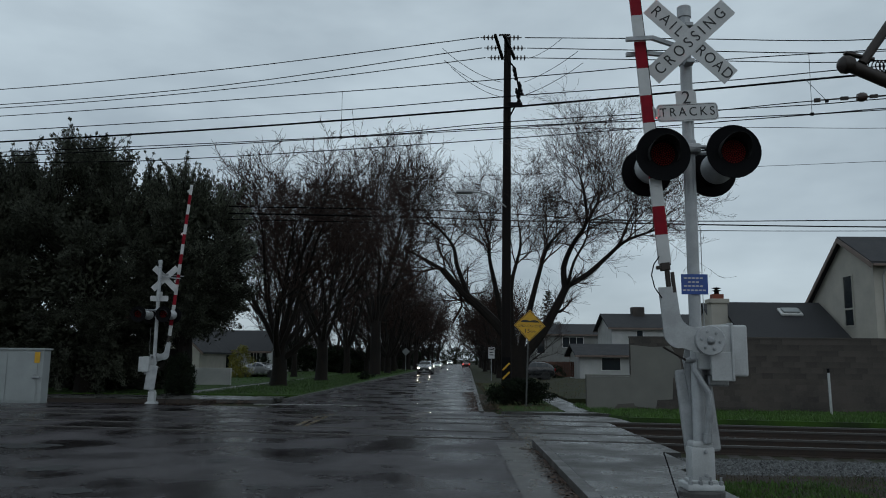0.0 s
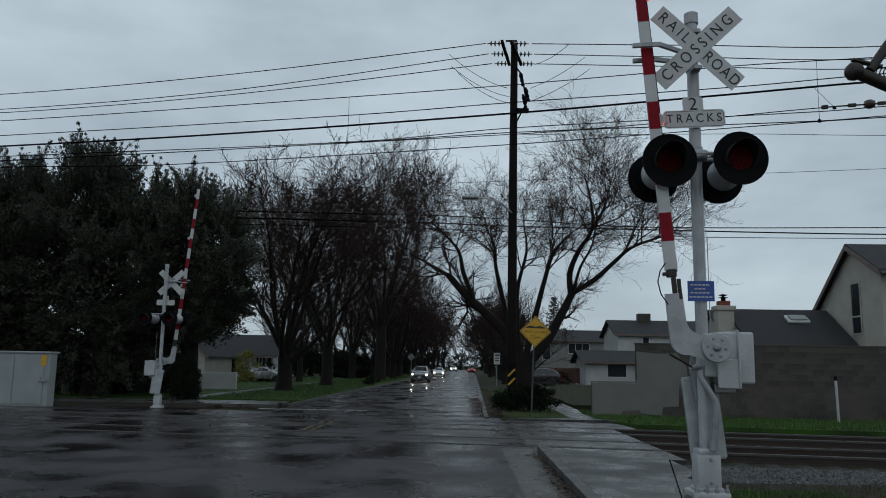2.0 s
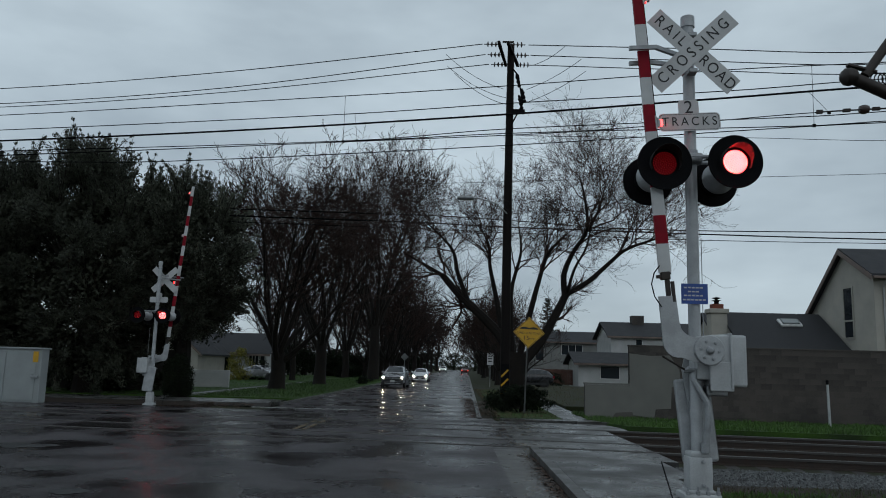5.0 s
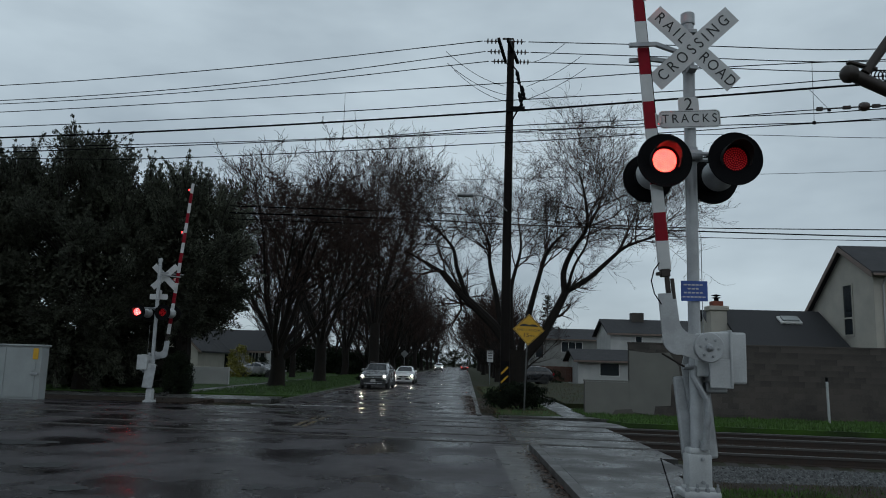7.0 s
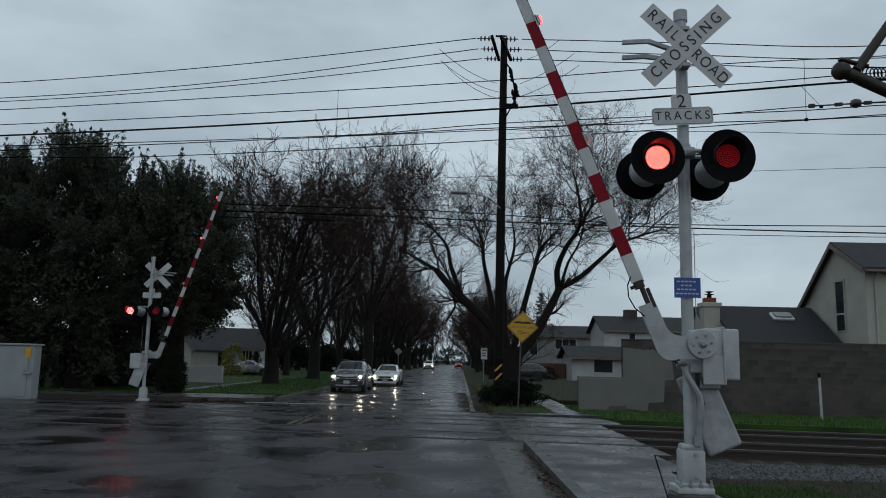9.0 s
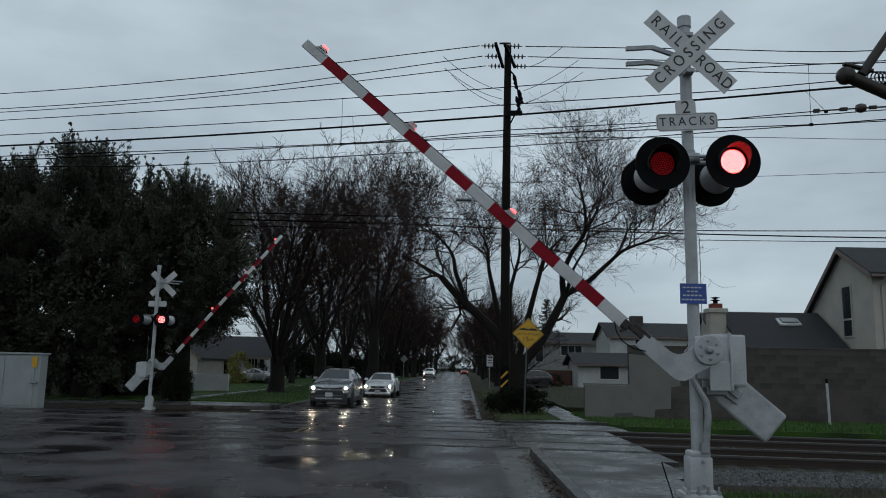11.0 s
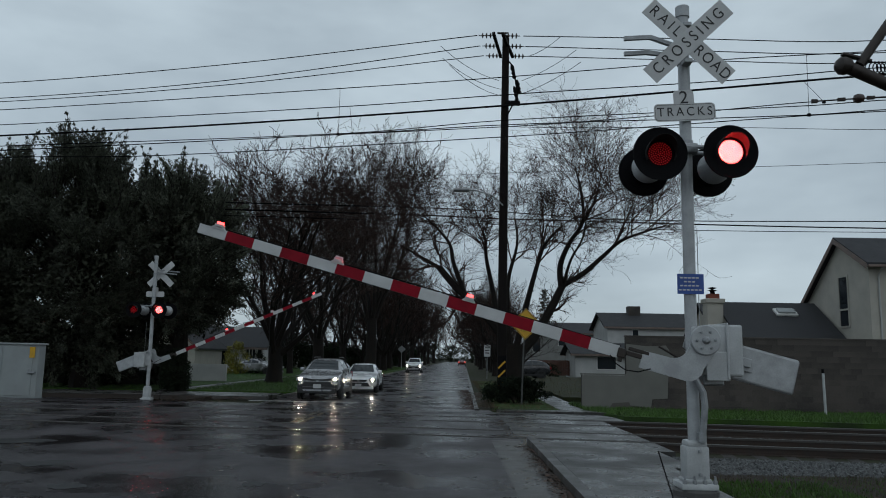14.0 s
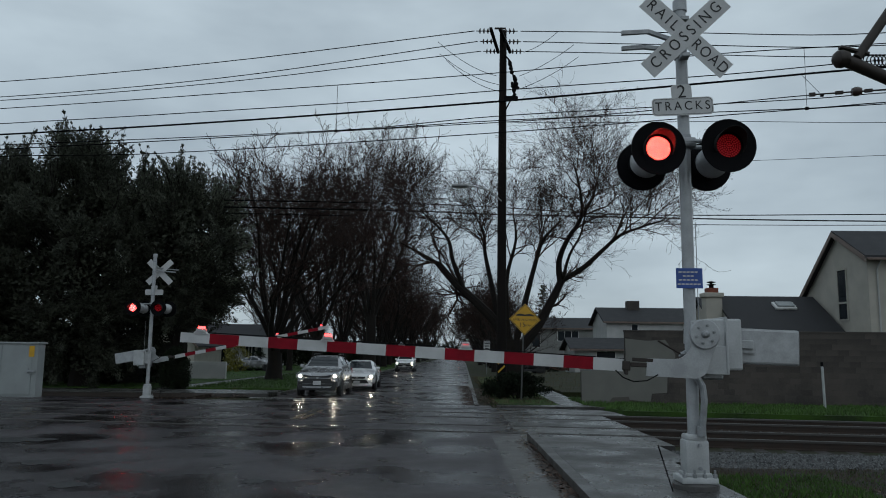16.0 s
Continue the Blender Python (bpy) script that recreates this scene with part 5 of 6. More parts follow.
    part("case_latch", Shape().box(0.515, -0.05, 1.72, 0.55, 0.05, 1.8, 0.008), GALV, mech)
    part("case_flange", Shape().box(-0.02, -0.1, 1.3, 0.14, 0.1, 1.78, 0.02), WHITE, mech)
    part("lower_bracket", Shape().box(0.1, -0.06, 1.12, 0.34, 0.1, 1.24, 0.02), GALV, mech)
    part("conduit", Shape().tube([(-0.05, -0.08, 1.42), (-0.06, -0.1, 1.3), (0.0, -0.13, 1.18), (0.07, -0.14, 1.05), (0.085, -0.14, 0.9), (0.05, -0.12, 0.5)], 0.037, 10), GALV, t, "bent galvanised conduit", smooth=True)
    part("conduit_collar", Shape().lathe([(0.05, -0.05), (0.05, 0.05)], 12, pose(0.05, -0.12, 0.56)), GALV, t)
    part("stay", Shape().tube([(-0.4, -0.1, 1.55), (-0.1, -0.08, 1.38)], 0.012, 6), DARK_STEEL, t)
    part("cable", Shape().tube([(-0.1, -0.1, 1.42), (-0.16, -0.1, 1.4), (-0.05, -0.1, 1.4)], 0.03, 8), GALV, t)
    part("aerial_rod", Shape().tube([(0.15, 0.16, 1.7), (0.15, 0.16, 2.95)], 0.005, 5), GALV, t)
    part("whip_cable", Shape().tube([(-0.35, -0.35, -0.05), (-0.4, -0.3, 0.15), (-0.47, -0.25, 0.42)], 0.008, 5), WIRE, t)
    return t, mods


near_signal, near_mods = crossing_signal("pale crossing signal with red lamps, crossbuck and arm", pose(2.73, 8.77, 0.44), (-0.42, 0.37), (-0.4, 0.39), lift=0.035)
near_arm, near_lamps = gate_arm(near_signal, 4.87)
far_signal, far_mods = crossing_signal("pale crossing signal seen from behind, across the tracks", pose(-11.67, 29.7, 0.02, 0, 0, 180), (-0.5, 0.42), (-0.40, 0.58), crown=5.58, writing=False, buck=4.88, zl=3.43, plate_at=(0.0, 4.08, 0.0), buck_x=-0.14)
far_arm, far_lamps = gate_arm(far_signal, 6.1)
PIVOT, FAR_PIVOT = (0.05, -0.2, 1.62), (0.05, -0.2, 1.78)


# ---- utility pole, signs, wires ----
pole = thing("utility_pole", "tall dark wooden utility pole with crossarms", "utility pole", pose(2.12, 32.2, 0))
part("shaft", Shape().tube([(0, 0, -0.3), (0.02, 0, 8), (0.08, 0, 16.0)], [0.21, 0.185, 0.15], 14), POLE_WOOD, pole, smooth=True)
part("crossarm", Shape().box(-0.06, -1.3, -0.07, 0.06, 1.3, 0.07, 0.01), POLE_WOOD, pole, at=pose(-0.3, 0, 15.55, 0, 0, -10.5))
part("crossarm", Shape().box(-0.06, -1.3, -0.07, 0.06, 1.3, 0.07, 0.01), POLE_WOOD, pole, at=pose(0.17, 0, 15.55, 0, 0, -14))
part("top_cap", Shape().box(-0.3, -0.05, 16.1, 0.2, 0.05, 16.16, 0.01).box(-0.06, -0.06, 15.9, 0.06, 0.06, 16.1, 0.01), DARK_STEEL, pole)
INS = [(-0.56, -1.1), (-0.36, 0.0), (-0.16, 1.1), (0.02, -1.1), (0.28, 0.0), (0.5, 1.1)]
for x, y in INS:
    sg = -1 if x < 0 else 1
    s = Shape()
    for k in range(3):
        s.lathe([(0.02, -0.05), (0.12, -0.03), (0.12, 0.0), (0.03, 0.04)], 10, pose(x + sg * (0.1 + 0.17 * k), y, 15.52, 0, 90 * sg, 0))
    s.tube([(x, y, 15.52), (x + sg * 0.6, y, 15.52)], 0.02, 6)
    part("insulator", s, PORCELAIN, pole, "brown strain insulators")
lampa = part("lamp_arm", Shape().tube([(0, -0.15, 8.3), (-0.5, -0.4, 8.7), (-1.2, -0.6, 8.85), (-1.5, -0.65, 8.85)], 0.03, 8), GALV, pole)
part("luminaire", Shape().box(-2.15, -0.8, 8.78, -1.45, -0.5, 8.92, 0.05), GALV, lampa, "grey street lamp head")
for x, z in ((0.38, 14.3), (0.5, 13.3), (0.62, 13.6)):
    part("cable_riser", Shape().lathe([(0.05, -0.35), (0.09, -0.3), (0.05, -0.2), (0.09, -0.1), (0.05, 0), (0.09, 0.1), (0.04, 0.3)], 8, pose(x, -0.2, z, 0, -12, 0)), BLACK, pole)
part("cable_bracket", Shape().box(0.1, -0.25, 12.75, 0.7, -0.1, 12.95, 0.02).tube([(0.15, -0.2, 14.8), (0.4, -0.2, 14.5), (0.6, -0.2, 13.2), (0.3, -0.2, 12.6), (0.1, -0.2, 12.2)], 0.035, 6), BLACK, pole)
for k in range(3):
    part("marker_stripe", Shape().box(-0.2, -0.006, -0.035, 0.2, 0.0, 0.035), YELLOW, pole, "yellow diagonal marker stripe", at=pose(-0.02, -0.215, 0.85 + 0.36 * k, 0, -45, 0))
part("stripe_backing", Shape().box(-0.17, -0.205, 0.5, 0.16, -0.19, 1.95), BLACK, pole)


LINES = [
    (0.021, "thin overhead line wire on the pole", [(-45, 40.05, 15.16), (-22.51, 35.67, 14.76), (-10.65, 33.35, 14.95), (0.9, 31.1, 15.52)]),
    (0.021, "thin overhead line wire on the pole", [(-45, 41.18, 14.82), (-23.23, 36.94, 14.42), (-10.99, 34.55, 14.63), (1.07, 32.2, 15.52)]),
    (0.021, "thin overhead line wire on the pole", [(-45, 42.32, 15.07), (-24.03, 38.23, 14.67), (-11.36, 35.76, 14.85), (1.27, 33.3, 15.52)]),
    (0.021, "thin overhead line wire on the pole", [(2.87, 31.1, 15.52), (9.04, 29.9, 14.97), (16.63, 28.42, 14.35), (50, 21.91, 14.75)]),
    (0.021, "thin overhead line wire on the pole", [(3.07, 32.2, 15.52), (9.35, 30.98, 14.91), (17.19, 29.45, 14.28), (50, 23.05, 14.68)]),
    (0.021, "thin overhead line wire on the pole", [(3.27, 33.3, 15.52), (9.65, 32.05, 14.93), (17.76, 30.47, 14.29), (50, 24.19, 14.69)]),
    (0.011, "messenger wire over the near track", [(-40, 24.46, 8.15), (-11.91, 18.98, 7.98), (-2.71, 17.19, 8.04), (1.1, 16.45, 8.09), (5.76, 15.54, 8.2), (8.74, 14.96, 8.19), (30, 10.81, 8.32)]),
    (0.014, "messenger wire over the far track", [(-40, 28.06, 8.97), (-14.42, 23.07, 8.82), (-2.99, 20.84, 8.84), (1.33, 20, 8.94), (7.11, 18.87, 9.01), (10.59, 18.19, 9.13), (35, 13.44, 9.28)]),
    (0.011, "contact wire over the near track", [(-40, 24.46, 7.07), (-11.79, 18.96, 6.9), (-2.68, 17.18, 6.92), (1.1, 16.45, 6.98), (7.29, 15.24, 6.9), (8.65, 14.97, 6.94), (30, 10.81, 7.07)]),
    (0.013, "contact wire over the far track", [(-40, 28.06, 8.28), (-14.35, 23.06, 8.13), (-2.89, 20.82, 8.05), (1.33, 20, 8.22), (8.92, 18.52, 8.24), (10.54, 18.2, 8.29), (35, 13.44, 8.44)]),
    (0.011, "second contact wire over the near track", [(-40, 24.66, 6.94), (-11.92, 19.18, 6.77), (-7.41, 18.31, 6.65), (1.11, 16.64, 6.76), (6.98, 15.5, 6.94), (8.76, 15.15, 6.97), (30, 11.01, 7.1)]),
    (0.01, "tensioned wire with a strain insulator", [(-40, 23.8, 6.63), (1.05, 15.79, 6.73), (4.52, 15.12, 6.84), (7.15, 14.61, 6.97), (10.6, 13.93, 6.99)]),
    (0.045, "thick bundled black overhead cable", [(-45, 41.17, 12.58), (-23.02, 36.89, 12.45), (-10.86, 34.52, 12.48), (2, 32.01, 12.71), (10.93, 30.27, 13.01), (16.92, 29.1, 13.21), (50, 22.65, 13.41)]),
    (0.012, "thin distant overhead wire", [(-50, 50.25, 11.66), (-28.39, 46.04, 11.53), (-12.35, 42.91, 11.54), (2.78, 39.96, 11.68), (16.43, 37.3, 11.6), (45, 31.73, 11.77)]),
    (0.012, "thin distant overhead wire", [(2.12, 31.9, 11.75), (4.38, 30.5, 11.3), (11.22, 30, 11.25), (17.28, 30, 11.25), (45, 29, 11.6)]),
    (0.026, "low black service cable", [(-30, 39, 9.8), (-1.95, 38, 9.34), (2.64, 38, 9.17), (8.61, 38, 8.87), (21.54, 38, 8.99), (50, 38, 9.4)]),
    (0.034, "low black service cable", [(-30, 39, 9.5), (-1.94, 38, 8.96), (2.64, 38, 8.82), (21.52, 38, 8.64), (50, 38, 8.9)]),
    (0.018, "low black service cable", [(-30, 39, 9.2), (-1.94, 38, 8.64), (2.63, 38, 8.53), (11.15, 38, 8.39), (21.5, 38, 8.44), (50, 38, 8.8)]),
]


def wire(pts, rad, label):
    """A smooth line through its points."""
    pts = [Vector(p) for p in pts]
    path = []
    for i in range(len(pts) - 1):
        b, c = pts[i], pts[i + 1]
        a, d = (pts[i - 1] if i else b * 2 - c), (pts[i + 2] if i + 2 < len(pts) else c * 2 - b)
        ta, tb = (c - a) / max(0.1, (c.x - a.x)) * (c.x - b.x), (d - b) / max(0.1, (d.x - b.x)) * (c.x - b.x)
        for k in range(6):
            u = k / 6
            path.append(b * (2 * u ** 3 - 3 * u * u + 1) + ta * (u ** 3 - 2 * u * u + u) + c * (3 * u * u - 2 * u ** 3) + tb * (u ** 3 - u * u))
    path.append(pts[-1])
    return tagged(part("overhead_wire", Shape().tube(path, rad, 5), WIRE), label, "wire", "overhead wires")


for rad, lab, pts in LINES:
    wire(pts, rad, lab)
for a, b in (((-2.71, 17.19, 8.04), (-2.71, 17.19, 6.93)), ((-2.99, 20.84, 8.84), (-2.89, 20.82, 8.05)), ((7.3, 15.24, 8.19), (7.29, 15.24, 6.9)), ((7.09, 15.02, 7.56), (7.46, 14.94, 7.08))):
    dr = tagged(part("dropper", Shape().tube([a, b], 0.005, 5).box(b[0] - 0.03, b[1] - 0.02, b[2] - 0.03, b[0] + 0.03, b[1] + 0.02, b[2] + 0.03), WIRE), "thin dropper between messenger and contact wire", "wire", "droppers")
# jumpers at the pole
for x0, z0, x1, z1 in ((-0.68, 15.45, 1.9, 13.9), (-0.6, 14.9, 2.0, 13.5), (-0.3, 14.6, 2.0, 13.2), (4.6, 15.95, 3.1, 15.0), (5.3, 15.35, 2.9, 13.9), (5.5, 14.8, 2.9, 13.3)):
    path = [Vector((x0 + (x1 - x0) * u, 32.1, z0 + (z1 - z0) * u - 0.9 * u * (1 - u) * (1 if x0 < 0 else 0.55))) for u in [k / 10 for k in range(11)]]
    tagged(part("jumper_wire", Shape().tube(path, 0.012, 5), WIRE), "short slack jumper wire at the pole", "wire", "overhead wires")
brk = thing("catenary_bracket", "dark steel bracket tube with a round end cap", "bracket", pose(6.29, 11.9, 6.62) @ Matrix.Scale(0.85, 4))
part("tube", Shape().tube([(0.02, 0, 0.0), (1.6, 0, -0.72), (3.2, 0, -1.45)], 0.12, 14), DARK_STEEL, brk, smooth=True)
part("end_cap", Shape().lathe([(0.0, -0.17), (0.1, -0.14), (0.165, -0.07), (0.175, 0.02), (0.14, 0.12), (0.0, 0.14)], 18, pose(0, 0, 0, 0, 90, 0)), DARK_STEEL, brk, smooth=True)
part("upper_tube", Shape().tube([(0.3, 0, 0.02), (1.0, 0, 1.0), (2.2, 0, 2.6)], 0.09, 12), DARK_STEEL, brk, smooth=True)
part("strap", Shape().box(-0.06, -0.06, 0.12, 0.5, 0.06, 0.17, 0.01, pose(0, 0, 0.08, 0, 14, 0)), DARK_STEEL, brk)
for k in range(6):
    a = k * 0.9
    part("coil", Shape().tube([(0.5 + 0.07 * k + 0.12 * math.cos(b), -0.05, -0.05 + 0.12 * math.sin(b)) for b in [j * 0.52 for j in range(13)]], 0.012, 5), BLACK, brk)
part("post", Shape().tube([(3.2, 0, -7.5), (3.2, 0, 3.4)], 0.17, 14), DARK_STEEL, brk, smooth=True)
ins = thing("line_insulator", "round dark strain insulator on the contact wire", "insulator", pose(7.90, 14.46, 6.99, 0, -1, -11) @ Matrix.Scale(0.96, 4))
part("ball", Shape().lathe([(0.02, -0.1), (0.07, -0.09), (0.095, -0.03), (0.095, 0.03), (0.07, 0.09), (0.02, 0.1)], 16, pose(0, 0, 0, 0, 90, 0)), PORCELAIN, ins, smooth=True)
part("clevis", Shape().tube([(-0.9, 0, 0), (0.7, 0, 0)], 0.014, 6).box(-0.4, -0.03, -0.035, -0.25, 0.03, 0.035, 0.01).box(0.15, -0.03, -0.035, 0.3, 0.03, 0.035, 0.01).box(-0.9, -0.03, -0.04, -0.78, 0.03, 0.04, 0.01), DARK_STEEL, ins)

sign = thing("warning_sign", "yellow diamond warning sign on a thin steel post", "road sign", pose(2.78, 30.4, 0.08))
part("post", Shape().box(-0.03, 0.0, -0.2, 0.03, 0.04, 3.75, 0.006, pose(0, 0, 0, 0, 2.0, 0)), POST_STEEL, sign)
pl = part("plate", Shape().box(-0.44, -0.003, -0.44, 0.44, 0.003, 0.44, 0.0), YELLOW, sign, "yellow plate with black border", at=pose(0.15, -0.02, 3.12, 0, 45 + 2, 0))
bd = Shape()
for a, b, c, d in ((-0.42, 0.4, 0.42, 0.42), (-0.42, -0.42, 0.42, -0.4), (-0.42, -0.4, -0.4, 0.4), (0.4, -0.4, 0.42, 0.4)):
    bd.box(a, -0.0055, b, c, -0.0035, d)
part("border", bd, INK, pl)
up = pose(0, 0, 0, 0, -45, 0)
lettering("letters", "UNDULATIONS", 0.125, INK, pl, up @ Matrix.Translation((0, -0.006, -0.02)) @ FACE)
lettering("letters", "15", 0.24, INK, pl, up @ Matrix.Translation((-0.1, -0.006, -0.22)) @ FACE)
lettering("letters", "MPH", 0.12, INK, pl, up @ Matrix.Translation((0.14, -0.006, -0.24)) @ FACE)
for x in (-0.17, 0.17):
    hump = Shape().prism([(x + 0.2 * math.cos(a), 0.13 + 0.09 * math.sin(a)) for a in [math.pi * k / 10 for k in range(11)]], "y", -0.0055, -0.0035)
    part("hump_symbol", hump, INK, pl, at=up)

mk = thing("marker_post", "white marker post with a dark top", "marker post", pose(13.2, 27.5, 0.06))
part("post", Shape().tube([(0, 0, -0.2), (-0.03, 0, 1.45)], 0.045, 10), WHITE, mk, smooth=True)
part("top_band", Shape().tube([(-0.03, 0, 1.45), (-0.033, 0, 1.6)], 0.047, 10), BLACK, mk, smooth=True)
sp = thing("street_sign", "small white sign on a post along the street", "road sign", pose(3.5, 75, 0))
part("post", Shape().tube([(0, 0, -0.1), (0, 0, 3.2)], 0.035, 8), GALV, sp)
part("plate", Shape().box(-0.3, -0.05, 2.0, 0.3, -0.035, 3.1), SIGN_WHITE, sp)
for z in (2.3, 2.55, 2.8):
    part("text_bar", Shape().box(-0.2, -0.054, z, 0.2, -0.051, z + 0.1), INK, sp)
sd = thing("street_sign", "diamond sign seen from behind along the street", "road sign", pose(-7.6, 118, 0))
part("post", Shape().tube([(0, 0, -0.1), (0, 0, 3.0)], 0.04, 8), GALV, sd)
part("plate", Shape().box(-0.42, -0.02, -0.42, 0.42, 0.0, 0.42), GALV, sd, at=pose(0, -0.06, 3.0, 0, 45, 0))


# ---- cars ----
def car(label, at, paint, tall=1.48, long=4.6, wide=1.82, suv=False, lights="front", name="car"):
    """A car whose front is at the origin and faces -y."""
    t = thing(name, label, "car", at, "cars")
    hw = wide / 2
    if suv:
        st = [(0.0, 0.38, 0.78, 0.8, 0.80, 0.74), (0.12, 0.3, 0.93, 0.95, 0.95, 0.84), (0.5, 0.26, 1.02, 1.03, 1.0, 0.88), (1.05, 0.24, 1.1, 1.11, 1.0, 0.88), (1.25, 0.24, 1.13, 1.18, 1.0, 0.86),
              (1.95, 0.24, 1.16, 1.58, 1.0, 0.7), (2.3, 0.24, 1.17, 1.66, 1.0, 0.68), (3.3, 0.24, 1.18, 1.66, 1.0, 0.66), (4.0, 0.26, 1.2, 1.56, 0.99, 0.64), (4.35, 0.32, 1.1, 1.25, 0.96, 0.7), (4.55, 0.4, 0.95, 1.0, 0.9, 0.72)]
    else:
        st = [(0.0, 0.36, 0.62, 0.64, 0.80, 0.7), (0.12, 0.26, 0.76, 0.78, 0.94, 0.82), (0.5, 0.22, 0.86, 0.87, 0.99, 0.86), (1.15, 0.2, 0.95, 0.96, 1.0, 0.86), (1.35, 0.2, 0.97, 1.0, 1.0, 0.84),
              (2.1, 0.2, 1.0, 1.38, 1.0, 0.66), (2.5, 0.2, 1.0, 1.46, 1.0, 0.64), (3.1, 0.2, 1.0, 1.42, 1.0, 0.63), (3.8, 0.22, 1.02, 1.08, 0.99, 0.72), (4.5, 0.28, 0.98, 1.0, 0.95, 0.74), (4.7, 0.36, 0.8, 0.82, 0.9, 0.76)]
    k = long / st[-1][0]
    zs = tall / max(q[3] for q in st)
    s = Shape()
    for y, zb, zw, zr, a, b in st:
        zb, zw, zr = zb * zs, zw * zs, zr * zs
        ring = [(-0.86 * a, zb), (-a, zb + 0.14), (-a * 1.0, (zb + zw) / 2), (-a * 0.97, zw), (-b, zr - 0.04), (-b * 0.86, zr), (b * 0.86, zr), (b, zr - 0.04), (a * 0.97, zw), (a, (zb + zw) / 2), (a, zb + 0.14), (0.86 * a, zb)]
        s.v += [(x * hw, y * k, z) for x, z in ring]
    n = 12
    for i in range(len(st) - 1):
        for j in range(n):
            s.f.append((i * n + j, i * n + (j + 1) % n, (i + 1) * n + (j + 1) % n, (i + 1) * n + j))
    s.f += [tuple(range(n)), tuple((len(st) - 1) * n + j for j in reversed(range(n)))]
    body = part("body", s, paint, t, smooth=True)
    for e in body.data.edges:
        e.use_edge_sharp = False
    body.modifiers.new("round", "SUBSURF").levels = 2
    body.modifiers["round"].render_levels = 2

    def at_station(y):
        for a, b in zip(st[:-1], st[1:]):
            if a[0] <= y <= b[0]:
                u = (y - a[0]) / (b[0] - a[0])
                return [p + (q - p) * u for p, q in zip(a, b)]

    def glass(i, j, u0, u1, lift=0.012):
        """The slanted window between two stations across the car."""
        a, b = st[i], st[j]
        v = []
        for q, u in ((a, u0), (b, u1)):
            w = (q[5] * 0.84) * hw
            v.append((w, q[0] * k, q[3] * zs))
        d = Vector((0, (b[0] - a[0]) * k, (b[3] - a[3]) * zs))
        nrm = Vector((0, -d.z, d.y)).normalized() * lift
        p0, p1 = Vector((0, v[0][1], v[0][2])), Vector((0, v[1][1], v[1][2]))
        q0, q1 = p0.lerp(p1, u0) + nrm, p0.lerp(p1, u1) + nrm
        return Shape().add([(-v[0][0], q0.y, q0.z), (v[0][0], q0.y, q0.z), (v[1][0], q1.y, q1.z), (-v[1][0], q1.y, q1.z),
                            (-v[0][0], q0.y + 0.01, q0.z - 0.03), (v[0][0], q0.y + 0.01, q0.z - 0.03), (v[1][0], q1.y + 0.01, q1.z - 0.03), (-v[1][0], q1.y + 0.01, q1.z - 0.03)],
                           [(0, 1, 2, 3), (4, 7, 6, 5), (0, 4, 5, 1), (1, 5, 6, 2), (2, 6, 7, 3), (3, 7, 4, 0)])

    part("windscreen", glass(4, 5, 0.04, 0.96), GLASS, t, "dark reflecting windscreen")
    part("rear_window", glass(8, 9 if suv else 8, 0.1, 0.9) if suv else glass(7, 8, 0.08, 0.92), GLASS, t)
    for sg in (-1, 1):
        for y0, y1 in (((1.75, 2.72), (2.82, 3.85)) if suv else ((1.85, 2.6), (2.68, 3.45))):
            v = []
            for y in (y0, y1):
                q = at_station(y)
                zt, zw = q[3] * zs - 0.09, q[2] * zs + 0.03
                zt = max(zt, zw + 0.02)
                full = max(0.05, q[3] * zs - 0.04 - q[2] * zs)
                for z in (zw, zt):
                    u = (z - q[2] * zs) / full
                    x = (q[4] * 0.97 * (1 - u) + q[5] * u) * hw + 0.01
                    v.append((sg * x, y * k, z))
            v += [(x - sg * 0.03, y, z) for x, y, z in v]
            part("side_window", Shape().add(v, [(0, 1, 3, 2), (4, 6, 7, 5), (0, 4, 5, 1), (2, 3, 7, 6), (0, 2, 6, 4), (1, 5, 7, 3)]), GLASS, t)
        mz = st[4][2] * zs
        part("mirror", Shape().box(sg * (hw + 0.02) - 0.1, 1.45 * k, mz, sg * (hw + 0.02) + 0.1, 1.58 * k, mz + 0.15, 0.04), paint, t)
    zl = (0.82 if suv else 0.66) * zs
    if suv:
        part("grille", Shape().prism([(-0.62, zl + 0.05), (-0.5, zl - 0.05), (0.5, zl - 0.05), (0.62, zl + 0.05), (0.2, zl + 0.0), (-0.2, zl + 0.0)], "y", -0.05, 0.06), PLASTIC, t, "slim black upper grille")
        part("lower_grille", Shape().prism([(-0.56, zl - 0.1), (0.56, zl - 0.1), (0.66, zl - 0.3), (-0.66, zl - 0.3)], "y", -0.06, 0.06), PLASTIC, t, "black lower grille")
        part("skid_strip", Shape().prism([(-0.62, zl - 0.42), (0.62, zl - 0.42), (0.55, zl - 0.48), (-0.55, zl - 0.48)], "y", -0.085, 0.0), RIM, t, "silver skid strip")
        for sg in (-1, 1):
            part("fog_lamp_pocket", Shape().box(sg * 0.72 - 0.09, -0.045, zl - 0.36, sg * 0.72 + 0.09, 0.1, zl - 0.2, 0.03), PLASTIC, t)
    else:
        part("grille", Shape().prism([(-0.42, zl + 0.0), (0.42, zl + 0.0), (0.38, zl - 0.1), (-0.38, zl - 0.1)], "y", -0.04, 0.06), PLASTIC, t, "black radiator grille")
